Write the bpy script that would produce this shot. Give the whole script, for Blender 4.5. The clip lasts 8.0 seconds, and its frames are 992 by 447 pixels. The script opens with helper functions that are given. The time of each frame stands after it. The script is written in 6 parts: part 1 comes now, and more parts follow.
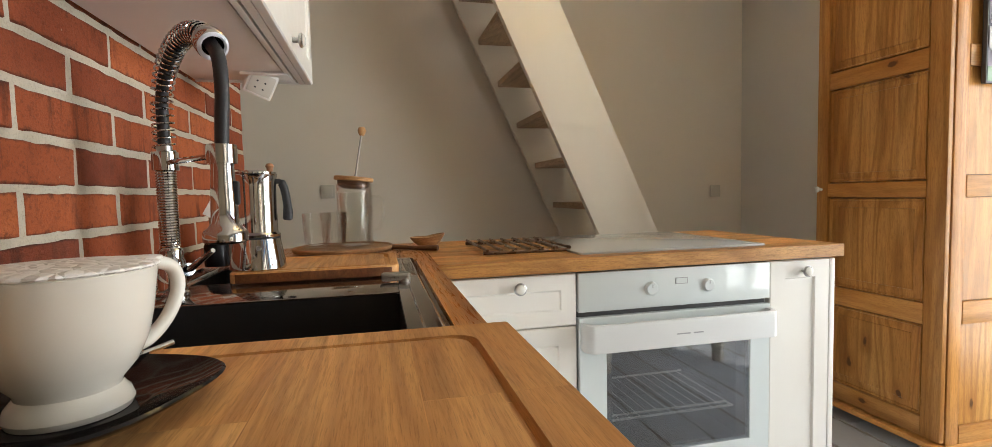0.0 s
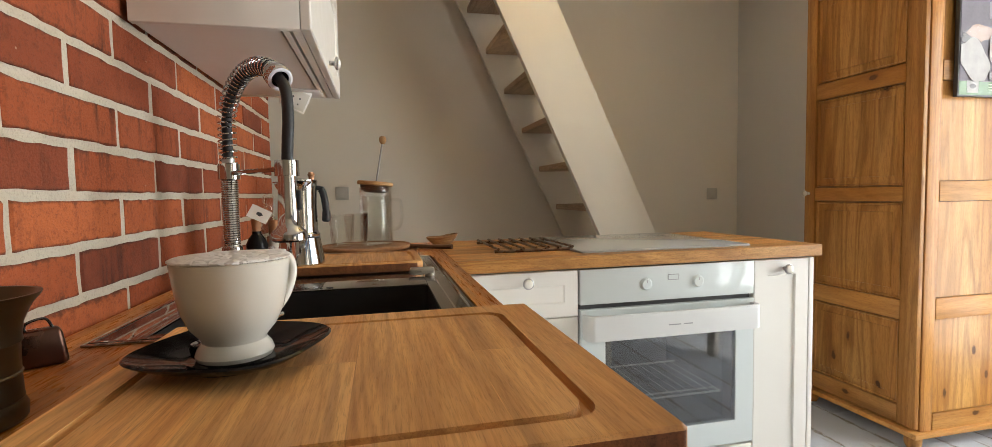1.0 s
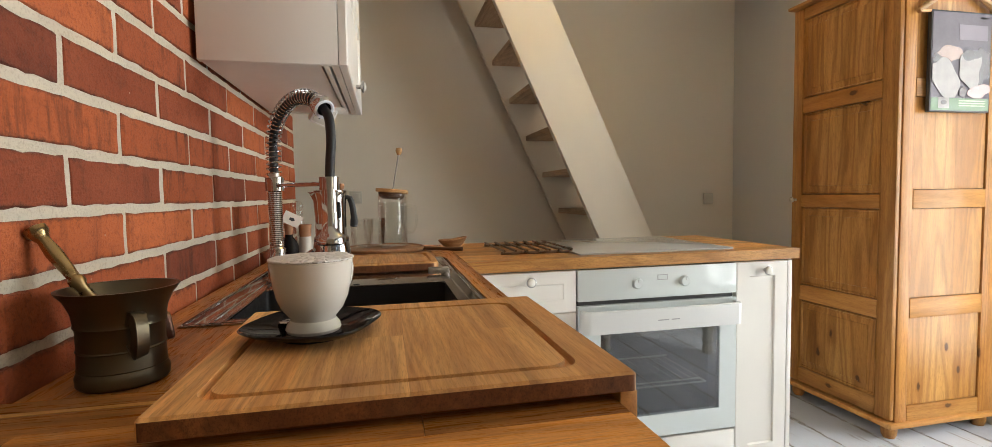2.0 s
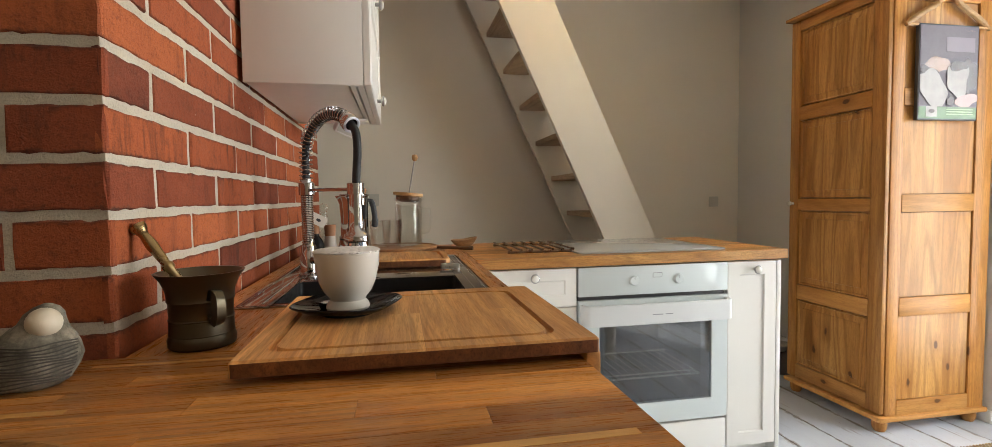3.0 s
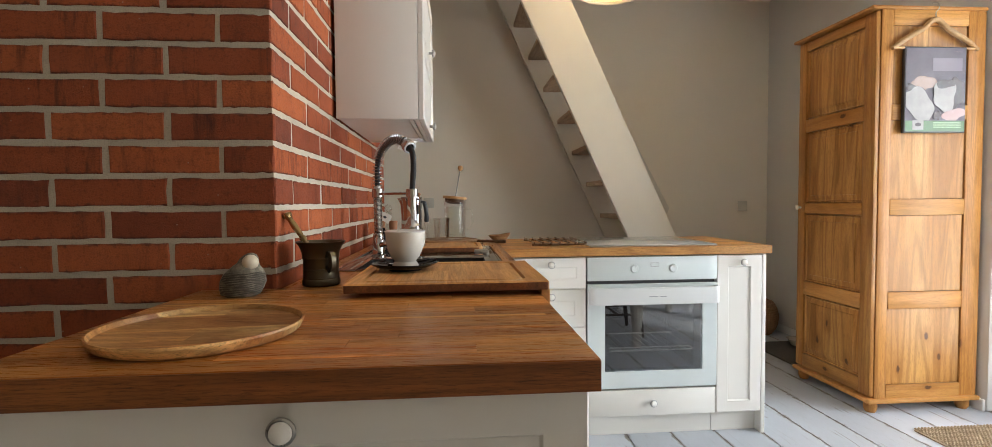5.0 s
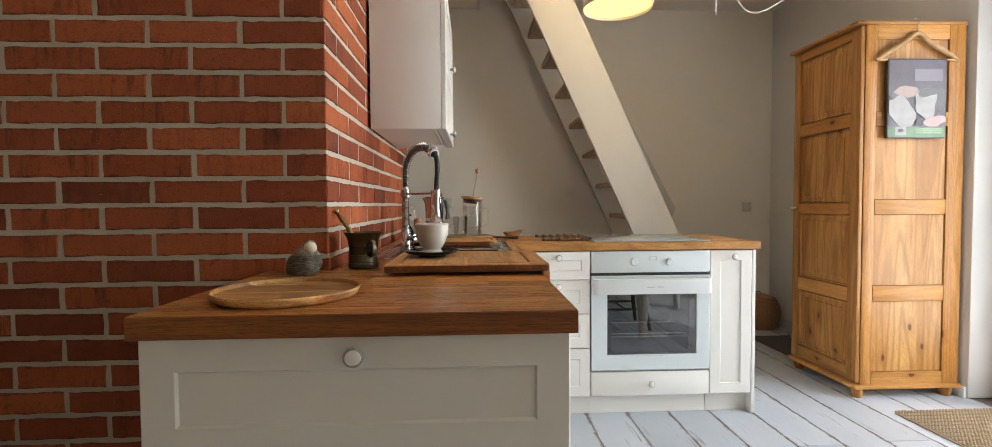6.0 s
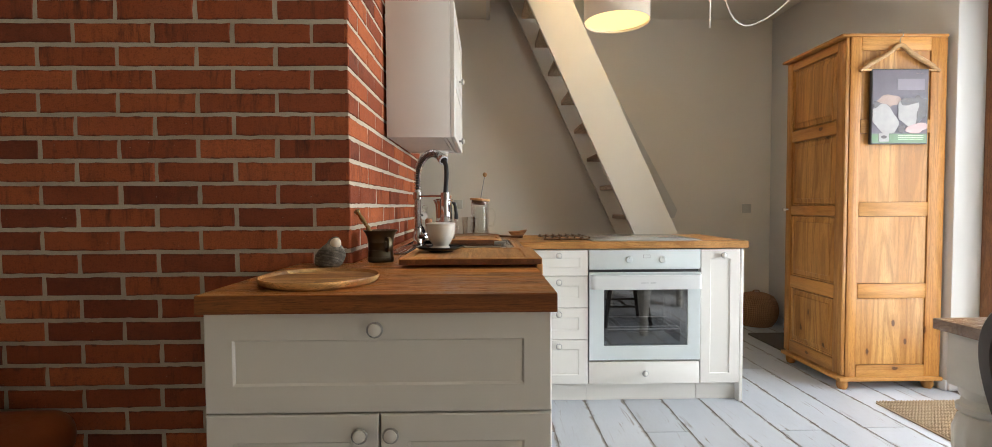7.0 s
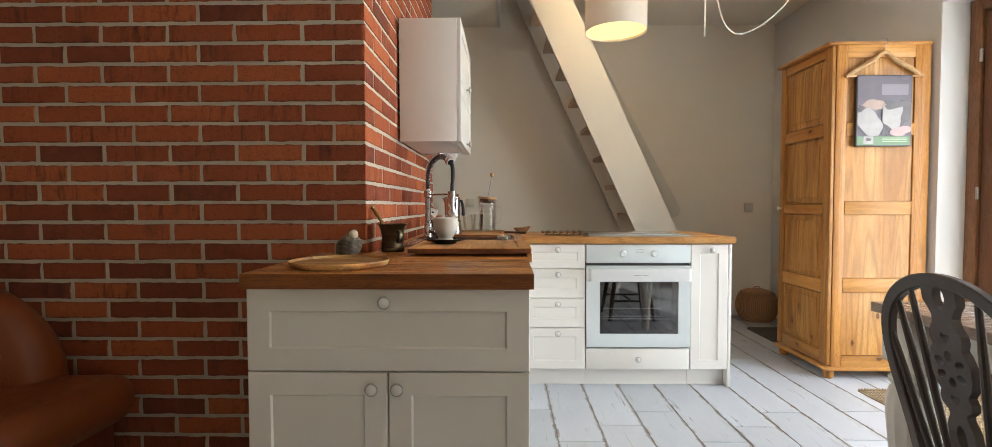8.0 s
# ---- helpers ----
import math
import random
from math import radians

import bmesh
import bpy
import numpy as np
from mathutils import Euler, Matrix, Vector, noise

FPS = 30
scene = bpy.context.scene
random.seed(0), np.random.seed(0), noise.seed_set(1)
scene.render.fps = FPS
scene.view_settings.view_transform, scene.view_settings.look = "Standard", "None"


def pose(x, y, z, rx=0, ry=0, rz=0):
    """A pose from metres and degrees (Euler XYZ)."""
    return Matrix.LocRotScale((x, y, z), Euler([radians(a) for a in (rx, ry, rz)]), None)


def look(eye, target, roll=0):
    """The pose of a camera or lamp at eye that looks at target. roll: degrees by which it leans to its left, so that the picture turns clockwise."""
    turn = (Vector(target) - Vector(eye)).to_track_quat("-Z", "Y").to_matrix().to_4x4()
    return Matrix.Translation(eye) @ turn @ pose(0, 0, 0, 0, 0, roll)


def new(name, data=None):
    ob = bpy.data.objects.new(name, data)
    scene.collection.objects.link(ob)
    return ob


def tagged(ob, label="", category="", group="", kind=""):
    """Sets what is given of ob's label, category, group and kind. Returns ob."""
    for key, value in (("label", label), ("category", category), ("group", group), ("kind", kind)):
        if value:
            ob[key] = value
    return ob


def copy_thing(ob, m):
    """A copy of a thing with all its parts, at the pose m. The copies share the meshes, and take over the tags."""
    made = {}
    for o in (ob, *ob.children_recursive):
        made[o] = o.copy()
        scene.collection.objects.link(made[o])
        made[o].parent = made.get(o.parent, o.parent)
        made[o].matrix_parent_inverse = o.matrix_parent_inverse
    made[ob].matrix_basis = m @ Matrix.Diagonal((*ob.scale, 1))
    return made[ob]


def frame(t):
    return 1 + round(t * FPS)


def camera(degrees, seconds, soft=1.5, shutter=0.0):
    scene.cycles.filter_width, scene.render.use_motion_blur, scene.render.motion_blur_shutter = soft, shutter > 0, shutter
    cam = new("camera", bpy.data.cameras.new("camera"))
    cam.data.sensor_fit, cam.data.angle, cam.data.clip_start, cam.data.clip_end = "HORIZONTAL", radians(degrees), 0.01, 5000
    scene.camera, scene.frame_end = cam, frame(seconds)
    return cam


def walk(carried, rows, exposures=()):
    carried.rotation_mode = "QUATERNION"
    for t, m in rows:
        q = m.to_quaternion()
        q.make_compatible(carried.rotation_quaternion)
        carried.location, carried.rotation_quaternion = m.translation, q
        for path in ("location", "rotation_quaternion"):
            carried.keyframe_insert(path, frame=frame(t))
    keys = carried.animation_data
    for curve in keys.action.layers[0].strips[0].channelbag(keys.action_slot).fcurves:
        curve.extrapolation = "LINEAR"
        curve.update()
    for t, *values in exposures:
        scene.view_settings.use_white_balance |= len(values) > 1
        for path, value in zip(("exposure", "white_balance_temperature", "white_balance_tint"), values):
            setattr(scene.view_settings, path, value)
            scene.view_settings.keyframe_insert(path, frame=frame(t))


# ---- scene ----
cam = camera(88.9, 8.0, soft=0.7)
METRES, EYE, TILT, LEAN, TURN = 1.705, 1.045, 0.0, 0.0, -13.0
ROWS = [
    (0.0, 0.0, 0.0, 0.0, -0.07, -3.37, 1.26),
    (0.5, -0.0077, -0.0455, 0.0053, 0.02, -3.39, 1.17),
    (1.0, -0.015, -0.0907, 0.0082, 0.15, -3.37, 1.08),
    (1.5, -0.0199, -0.142, 0.0156, 0.29, -3.31, 0.98),
    (3.0, -0.0045, -0.2804, 0.0233, 2.18, -2.93, 0.76),
    (3.5, 0.013, -0.3289, 0.0212, 3.55, -2.76, 0.7),
    (4.0, 0.0358, -0.3906, 0.0217, 5.37, -2.58, 0.63),
    (4.5, 0.0642, -0.4673, 0.0203, 7.16, -2.44, 0.55),
    (5.0, 0.0892, -0.5506, 0.017, 8.65, -2.32, 0.5),
    (6.5, 0.136, -0.766, 0.0087, 11.21, -2.03, 0.34),
    (7.0, 0.1671, -0.8189, 0.0116, 11.93, -2.0, 0.26),
    (7.5, 0.2072, -0.8788, 0.0122, 12.83, -2.03, 0.17),
    (8.0, 0.2429, -0.9439, 0.0058, 14.02, -2.05, 0.1),
]
walk(cam, [(t, pose(0, 0, EYE, TILT, LEAN, TURN) @ pose(METRES * x, METRES * y, METRES * z, 90 + pitch, roll, yaw)) for t, x, y, z, yaw, pitch, roll in ROWS],
     ((0.0, 0.0, 6700, 10), (1.5, 0.0, 6780, 10), (3.5, -0.02, 6560, 10), (4.5, -0.02, 6360, 10), (6.5, 0.06, 6360, 10), (8.0, 0.12, 6420, 10)))

# ---- world, sun and lamps ----
world = bpy.data.worlds.new("sky")
scene.world = world
world.use_nodes = True
wn = world.node_tree.nodes
sky = wn.new("ShaderNodeTexSky")
sky.sky_type = "NISHITA"
sky.sun_disc = False
sky.sun_elevation = radians(38)
sky.sun_rotation = radians(32)
wn["Background"].inputs["Strength"].default_value = 0.10
world.node_tree.links.new(sky.outputs[0], wn["Background"].inputs["Color"])

sun = new("sun", bpy.data.lights.new("sun", "SUN"))
sun.data.energy = 5.0
sun.data.angle = radians(0.5)
sun.data.color = (1.0, 0.95, 0.86)
sun.matrix_world = look((5.0, 8.0, 7.37), (0.0, 0.0, 0.0))

window_light = new("window_light", bpy.data.lights.new("window_light", "AREA"))
window_light.data.shape = "RECTANGLE"
window_light.data.size, window_light.data.size_y = 1.95, 2.1
window_light.data.energy = 86
window_light.data.color = (0.925, 0.965, 1.0)
window_light.matrix_world = look((3.05, 0.34, 1.15), (0.0, 0.34, 0.95))

garden_light = new("garden_light", bpy.data.lights.new("garden_light", "AREA"))
garden_light.data.shape = "RECTANGLE"
garden_light.data.size, garden_light.data.size_y = 1.7, 1.7
garden_light.data.energy = 17.5
garden_light.data.color = (1.0, 0.84, 0.63)
garden_light.matrix_world = look((3.05, -2.72, 0.90), (0.0, -2.72, 0.62))

bulb = new("bulb_light", bpy.data.lights.new("bulb_light", "POINT"))
bulb.data.energy = 19
bulb.data.color = (1.0, 0.82, 0.54)
bulb.data.shadow_soft_size = 0.05
bulb.location = (0.767, 1.70, 2.33)


# ---- materials ----
class Nodes:
    """Short way to write a node material."""

    def __init__(self, name):
        self.mat = bpy.data.materials.new(name)
        self.mat.use_nodes = True
        self.tree = self.mat.node_tree
        self.bsdf = self.tree.nodes["Principled BSDF"]

    def add(self, kind, **inputs):
        node = self.tree.nodes.new("ShaderNode" + kind)
        for key, value in inputs.items():
            self.put(node, key.replace("_", " "), value)
        return node

    def put(self, node, key, value):
        if isinstance(value, bpy.types.NodeSocket):
            self.tree.links.new(value, node.inputs[key])
        else:
            node.inputs[key].default_value = value

    def set(self, **inputs):
        for key, value in inputs.items():
            self.put(self.bsdf, key.replace("_", " "), value)
        return self

    def coords(self, scale=(1, 1, 1), kind="Object"):
        tex = self.add("TexCoord")
        m = self.add("Mapping", Scale=scale)
        self.tree.links.new(tex.outputs[kind], m.inputs["Vector"])
        return m.outputs[0]

    def noise(self, vec, scale, detail=4.0, rough=0.55, dist=0.0):
        n = self.add("TexNoise", Vector=vec, Scale=scale, Detail=detail, Roughness=rough, Distortion=dist)
        return n.outputs["Fac"]

    def ramp(self, fac, stops):
        r = self.add("ValToRGB", Fac=fac)
        els = r.color_ramp.elements
        while len(els) < len(stops):
            els.new(0.5)
        for e, (p, c) in zip(els, stops):
            e.position = p
            e.color = (*c, 1) if not isinstance(c, (int, float)) else (c, c, c, 1)
        return r.outputs["Color"]

    def mix(self, fac, a, b, mode="MIX"):
        m = self.tree.nodes.new("ShaderNodeMix")
        m.data_type, m.blend_type = "RGBA", mode
        for sock, value in ((m.inputs[0], fac), (m.inputs[6], a), (m.inputs[7], b)):
            if isinstance(value, bpy.types.NodeSocket):
                self.tree.links.new(value, sock)
            elif isinstance(value, (int, float)):
                sock.default_value = value
            else:
                sock.default_value = (*value, 1)
        return m.outputs[2]

    def math(self, op, a, b=0.5):
        m = self.tree.nodes.new("ShaderNodeMath")
        m.operation = op
        for sock, value in ((m.inputs[0], a), (m.inputs[1], b)):
            if isinstance(value, bpy.types.NodeSocket):
                self.tree.links.new(value, sock)
            else:
                sock.default_value = value
        return m.outputs[0]

    def bump(self, height, strength=0.3, distance=0.002):
        b = self.add("Bump", Strength=strength, Distance=distance, Height=height)
        self.tree.links.new(b.outputs[0], self.bsdf.inputs["Normal"])
        return self

    def random(self):
        return self.add("ObjectInfo").outputs["Random"]

    def island(self):
        return self.add("NewGeometry").outputs["Random Per Island"]


def paint(name, color, rough=0.5, vary=0.06, scale=3.0, bump=0.12, fine=160.0):
    n = Nodes(name)
    v = n.coords()
    big = n.noise(v, scale, 5)
    low = tuple(c * (1 - vary) for c in color)
    col = n.mix(big, low, tuple(min(1, c * (1 + vary)) for c in color))
    n.set(Base_Color=col, Roughness=n.ramp(n.noise(v, scale * 6, 3), ((0.3, max(0.02, rough - 0.07)), (0.7, rough + 0.07))))
    n.bump(n.noise(v, fine, 3), bump, 0.001)
    return n.mat


def metal(name, color, rough=0.15, vary=0.08, scale=30.0):
    n = Nodes(name)
    v = n.coords()
    n.set(Base_Color=(*color, 1), Metallic=1.0, Roughness=n.ramp(n.noise(v, scale, 4), ((0.3, max(0.02, rough - vary)), (0.75, rough + vary))))
    return n.mat


def wood(name, tones, grain=(1, 1, 1), scale=1.0, rough=0.45, stave=None, knots=0.0, bump=0.15, figure=0.3, spread=0.28, grainy=1.0):
    """Wood whose grain runs along the axis of the smallest scale; stave: (length, width, axes) of glued staves."""
    n = Nodes(name)
    v = n.coords(grain)
    plain = n.coords()
    shift = v
    tone = 0.5
    if stave:
        length, width, turn = stave
        m = n.add("Mapping", Vector=plain, Rotation=turn)
        b = n.add("TexBrick", Vector=m.outputs[0], Scale=1.0)
        b.offset, b.offset_frequency = 0.37, 2
        for key, value in (("Mortar Size", 0.0005), ("Mortar Smooth", 0.2), ("Brick Width", length), ("Row Height", width), ("Bias", 0.0)):
            b.inputs[key].default_value = value
        b.inputs["Color1"].default_value = (0, 0, 0, 1)
        b.inputs["Color2"].default_value = (1, 1, 1, 1)
        b.inputs["Mortar"].default_value = (0.2, 0.2, 0.2, 1)
        tone = b.outputs["Color"]
        s = n.add("VectorMath", )
        s.operation = "MULTIPLY_ADD"
        n.tree.links.new(tone, s.inputs[0])
        s.inputs[1].default_value = (3.7, 5.3, 4.1)
        n.tree.links.new(v, s.inputs[2])
        shift = s.outputs[0]
    else:
        s = n.add("VectorMath")
        s.operation = "ADD"
        c = n.add("CombineXYZ")
        r = n.math("MULTIPLY", n.random(), 17.0)
        for i in range(3):
            n.tree.links.new(r, c.inputs[i])
        n.tree.links.new(c.outputs[0], s.inputs[1])
        n.tree.links.new(v, s.inputs[0])
        shift = s.outputs[0]
        tone = n.random()
    broad = n.noise(shift, 1.1 * scale, 3, 0.5, 0.6)
    rings = n.math("MULTIPLY_ADD", n.math("SINE", n.math("MULTIPLY", n.noise(shift, 0.8 * scale, 2, 0.45, 0.3), 85.0)), 0.5)
    rings.node.inputs[2].default_value = 0.5
    fine = n.noise(shift, 26 * scale, 5, 0.7)
    pores = n.noise(shift, 75 * scale, 3, 0.6)
    a, b2, c2 = tones
    col = n.mix(n.ramp(broad, ((0.36, 0.0), (0.64, 1.0))), a, b2)
    col = n.mix(n.math("MULTIPLY", n.ramp(rings, ((0.35, 0.0), (1.0, 1.0))), figure), col, c2)
    col = n.mix(n.math("MULTIPLY", n.ramp(fine, ((0.47, 0.0), (0.64, 1.0))), 0.60 * grainy), col, c2)
    col = n.mix(n.math("MULTIPLY", n.ramp(pores, ((0.56, 0.0), (0.66, 1.0))), 0.55 * grainy), col, tuple(x * 0.45 for x in c2))
    bright = n.ramp(tone, ((0.0, 1.0 - spread), (0.6, 1.0), (1.0, 1.0 + spread)))
    col = n.mix(1.0, col, bright, "MULTIPLY")
    if knots:
        low = min(grain)
        xyz = n.add("SeparateXYZ", Vector=plain).outputs
        flat = n.add("CombineXYZ", X=n.math("MULTIPLY", n.math("ADD", xyz["X"], xyz["Y"]), 1.0 if grain[2] == low else 0.55), Y=n.math("MULTIPLY", xyz["Z"], 0.55 if grain[2] == low else 1.0))
        vo = n.add("TexVoronoi", Vector=flat.outputs[0], Scale=knots)
        vo.voronoi_dimensions = "2D"
        vo.inputs["Randomness"].default_value = 1.0
        pick = n.math("GREATER_THAN", n.add("SeparateColor", Color=vo.outputs["Color"]).outputs[0], 0.58)
        edge = n.math("ADD", vo.outputs["Distance"], n.math("MULTIPLY", n.math("SUBTRACT", n.noise(plain, 24.0, 4), 0.5), 0.13))
        halo = n.ramp(edge, ((0.04, 1.0), (0.20, 0.0)))
        core = n.ramp(edge, ((0.035, 1.0), (0.062, 0.0)))
        col = n.mix(n.math("MULTIPLY", n.math("MULTIPLY", halo, pick), 0.55), col, c2)
        col = n.mix(n.math("MULTIPLY", n.math("MULTIPLY", core, pick), 0.9), col, (0.075, 0.026, 0.008))
    stain = n.noise(shift, 2.2 * scale, 4, 0.65, 0.8)
    col = n.mix(n.math("MULTIPLY", n.ramp(stain, ((0.48, 0.0), (0.72, 1.0))), 0.42), col, tuple(x * 0.5 for x in c2))
    n.set(Base_Color=col, Roughness=n.ramp(fine, ((0.3, rough - 0.08), (0.75, rough + 0.12))), Specular_IOR_Level=0.36)
    n.bump(n.mix(0.4, fine, pores), bump, 0.0008)
    return n.mat


def brick_material():
    n = Nodes("fired_brick")
    own = n.coords()
    r = n.random()
    off = n.add("VectorMath")
    off.operation = "ADD"
    c = n.add("CombineXYZ", X=n.math("MULTIPLY", r, 31.0), Y=n.math("MULTIPLY", r, 17.0), Z=n.math("MULTIPLY", r, 43.0))
    n.tree.links.new(own, off.inputs[0])
    n.tree.links.new(c.outputs[0], off.inputs[1])
    v = off.outputs[0]
    base = n.ramp(r, ((0.0, (0.175, 0.044, 0.024)), (0.25, (0.30, 0.070, 0.029)), (0.65, (0.415, 0.101, 0.035)), (1.0, (0.52, 0.140, 0.048))))
    m = n.add("Mapping", Vector=v, Scale=(16, 16, 2.2))
    streak = n.ramp(n.noise(m.outputs[0], 2.4, 6, 0.65), ((0.50, 0.0), (0.66, 1.0)))
    cloud = n.noise(v, 11.0, 5, 0.62)
    fine = n.noise(v, 190.0, 4, 0.75)
    grit = n.noise(v, 60.0, 5, 0.7)
    gate = n.ramp(n.noise(v, 3.1, 2), ((0.45, 0.0), (0.62, 1.0)))
    col = n.mix(n.math("MULTIPLY", n.math("MULTIPLY", streak, gate), 0.85), base, (0.06, 0.022, 0.016))
    col = n.mix(n.ramp(cloud, ((0.45, 0.0), (0.75, 0.5))), col, (0.37, 0.100, 0.045))
    col = n.mix(n.ramp(cloud, ((0.22, 0.5), (0.40, 0.0))), col, (0.14, 0.042, 0.022))
    col = n.mix(n.math("MULTIPLY", n.ramp(grit, ((0.53, 0.0), (0.68, 1.0))), 0.40), col, (0.10, 0.028, 0.014))
    col = n.mix(n.math("MULTIPLY", n.ramp(fine, ((0.52, 0.0), (0.66, 1.0))), 0.42), col, (0.11, 0.030, 0.015))
    spots = n.add("TexVoronoi", Vector=v, Scale=22.0)
    col = n.mix(n.ramp(spots.outputs["Distance"], ((0.02, 0.7), (0.05, 0.0))), col, (0.50, 0.36, 0.26))
    # darker, sooty rim round each brick face
    g = n.add("SeparateXYZ", Vector=own).outputs["Z"]
    rim = n.math("ABSOLUTE", n.math("SUBTRACT", n.math("DIVIDE", g, 0.0635), 0.5))
    rim = n.math("ADD", rim, n.math("MULTIPLY", n.math("SUBTRACT", grit, 0.5), 0.35))
    col = n.mix(n.ramp(rim, ((0.41, 0.0), (0.52, 0.75))), col, (0.085, 0.032, 0.022))
    n.set(Base_Color=col, Roughness=0.85, Specular_IOR_Level=0.3)
    n.bump(n.mix(0.5, fine, n.mix(0.5, grit, n.noise(v, 24.0, 5, 0.65))), 1.0, 0.007)
    return n.mat


def mortar_material():
    n = Nodes("mortar")
    v = n.coords()
    grit = n.noise(v, 240.0, 4, 0.7)
    col = n.mix(n.noise(v, 6.0, 5), (0.42, 0.365, 0.285), (0.69, 0.625, 0.51))
    col = n.mix(n.math("MULTIPLY", n.ramp(grit, ((0.5, 0.0), (0.75, 1.0))), 0.45), col, (0.22, 0.175, 0.13))
    n.set(Base_Color=col, Roughness=0.92)
    n.bump(n.mix(0.5, grit, n.noise(v, 45.0, 4)), 0.8, 0.006)
    return n.mat


def floor_plank_material():
    n = Nodes("limed_plank")
    r = n.random()
    c = n.add("CombineXYZ", X=n.math("MULTIPLY", r, 7.0), Y=n.math("MULTIPLY", r, 23.0), Z=0.0)

    def shifted(scale):
        off = n.add("VectorMath")
        off.operation = "ADD"
        n.tree.links.new(n.coords(scale), off.inputs[0])
        n.tree.links.new(c.outputs[0], off.inputs[1])
        return off.outputs[0]

    long = shifted((16, 1.6, 1))
    grain = n.noise(long, 2.4, 6, 0.65, 0.6)
    fine = n.noise(long, 14, 5, 0.7)
    cloud = n.noise(shifted((3, 1.2, 1)), 1.6, 4)
    col = n.mix(cloud, (0.40, 0.43, 0.475), (0.55, 0.585, 0.635))
    col = n.mix(n.math("MULTIPLY", n.ramp(grain, ((0.60, 0.0), (0.65, 0.85))), n.ramp(cloud, ((0.42, 0.15), (0.60, 1.0)))), col, (0.20, 0.165, 0.135))
    col = n.mix(n.ramp(fine, ((0.55, 0.0), (0.8, 0.4))), col, (0.36, 0.33, 0.30))
    sx = n.add("SeparateXYZ", Vector=n.coords()).outputs["X"]
    edge = n.math("ABSOLUTE", n.math("SUBTRACT", n.math("DIVIDE", sx, 0.205), 0.5))
    edge = n.math("ADD", edge, n.math("MULTIPLY", n.math("SUBTRACT", n.noise(shifted((22, 7, 1)), 1.5, 6, 0.75), 0.5), 0.34))
    col = n.mix(n.ramp(edge, ((0.462, 0.0), (0.505, 0.9))), col, (0.20, 0.165, 0.135))
    tint = n.ramp(r, ((0.0, 0.86), (1.0, 1.06)))
    col = n.mix(1.0, col, tint, "MULTIPLY")
    n.set(Base_Color=col, Roughness=n.ramp(fine, ((0.3, 0.34), (0.8, 0.6))))
    n.bump(grain, 0.35, 0.002)
    return n.mat


def woven_material(name, a, b, scale):
    n = Nodes(name)
    v = n.coords()
    w = n.add("TexWave", Vector=v, Scale=scale, Distortion=2.0, Detail=2.0)
    f = n.noise(v, 120.0, 4, 0.7)
    col = n.mix(w.outputs["Fac"], a, b)
    col = n.mix(n.math("MULTIPLY", f, 0.5), col, tuple(x * 0.5 for x in a))
    n.set(Base_Color=col, Roughness=0.9)
    n.bump(n.mix(0.5, w.outputs["Fac"], f), 0.6, 0.004)
    return n.mat


def glass_material(name, tint=(1, 1, 1), rough=0.0, ior=1.45):
    n = Nodes(name)
    n.set(Base_Color=(*tint, 1), Roughness=rough, Transmission_Weight=1.0, IOR=ior)
    return n.mat


def thin_glass(name, tint, gloss, power=4.0):
    """Thin clear sheet: lets light straight through and mirrors more towards its edges."""
    n = Nodes(name)
    n.tree.nodes.remove(n.bsdf)
    clear = n.add("BsdfTransparent", Color=(*tint, 1))
    mirror = n.add("BsdfGlossy", Color=(1, 1, 1, 1), Roughness=0.0)
    edge = n.add("LayerWeight", Blend=0.5).outputs["Facing"]
    fac = n.math("MULTIPLY_ADD", n.math("POWER", edge, power), 0.9)
    fac.node.inputs[2].default_value = gloss
    both = n.add("MixShader", Fac=fac)
    n.tree.links.new(clear.outputs[0], both.inputs[1])
    n.tree.links.new(mirror.outputs[0], both.inputs[2])
    n.tree.links.new(both.outputs[0], n.tree.nodes["Material Output"].inputs["Surface"])
    return n.mat


def glow_material(name, color, strength):
    n = Nodes(name)
    n.set(Base_Color=(*color, 1), Emission_Color=(*color, 1), Emission_Strength=strength, Roughness=0.6)
    return n.mat


M_BRICK, M_MORTAR, M_PLANK = brick_material(), mortar_material(), floor_plank_material()
M_WALL = paint("warm_grey_plaster", (0.84, 0.785, 0.69), 0.62, 0.05, 1.3, 0.18, 90)
M_EAST = paint("pale_grey_plaster", (0.68, 0.66, 0.63), 0.7, 0.04, 1.5, 0.2, 90)
# unseen south wall: tone chosen for warm bounce light and darker chrome reflections
M_FARWALL = paint("warm_bounce_plaster", (0.55, 0.46, 0.34), 0.7, 0.05, 1.3, 0.18, 90)
# unseen west wall: dark brown keeps bounce light off the left bricks
M_WESTWALL = paint("low_bounce_brown", (0.34, 0.25, 0.17), 0.75, 0.06, 1.3, 0.18, 90)
M_WHITEWALL = paint("white_plaster", (0.78, 0.78, 0.76), 0.7, 0.04, 1.5, 0.2, 90)
M_CEIL = paint("ceiling_paint", (0.84, 0.785, 0.68), 0.8, 0.03, 1.0)
M_CAB = paint("white_lacquer", (0.75, 0.727, 0.68), 0.36, 0.02, 4.0, 0.04)
M_STAIR = paint("cream_paint", (0.80, 0.755, 0.65), 0.5, 0.03, 5.0, 0.08)
M_OVEN = paint("white_enamel_glass", (0.62, 0.67, 0.67), 0.08, 0.01, 2.0, 0.0)
M_HANDLE = paint("satin_white_metal", (0.63, 0.64, 0.64), 0.42, 0.02, 5.0, 0.03)
M_GREYPRINT = paint("grey_print", (0.30, 0.31, 0.32), 0.4, 0.02)
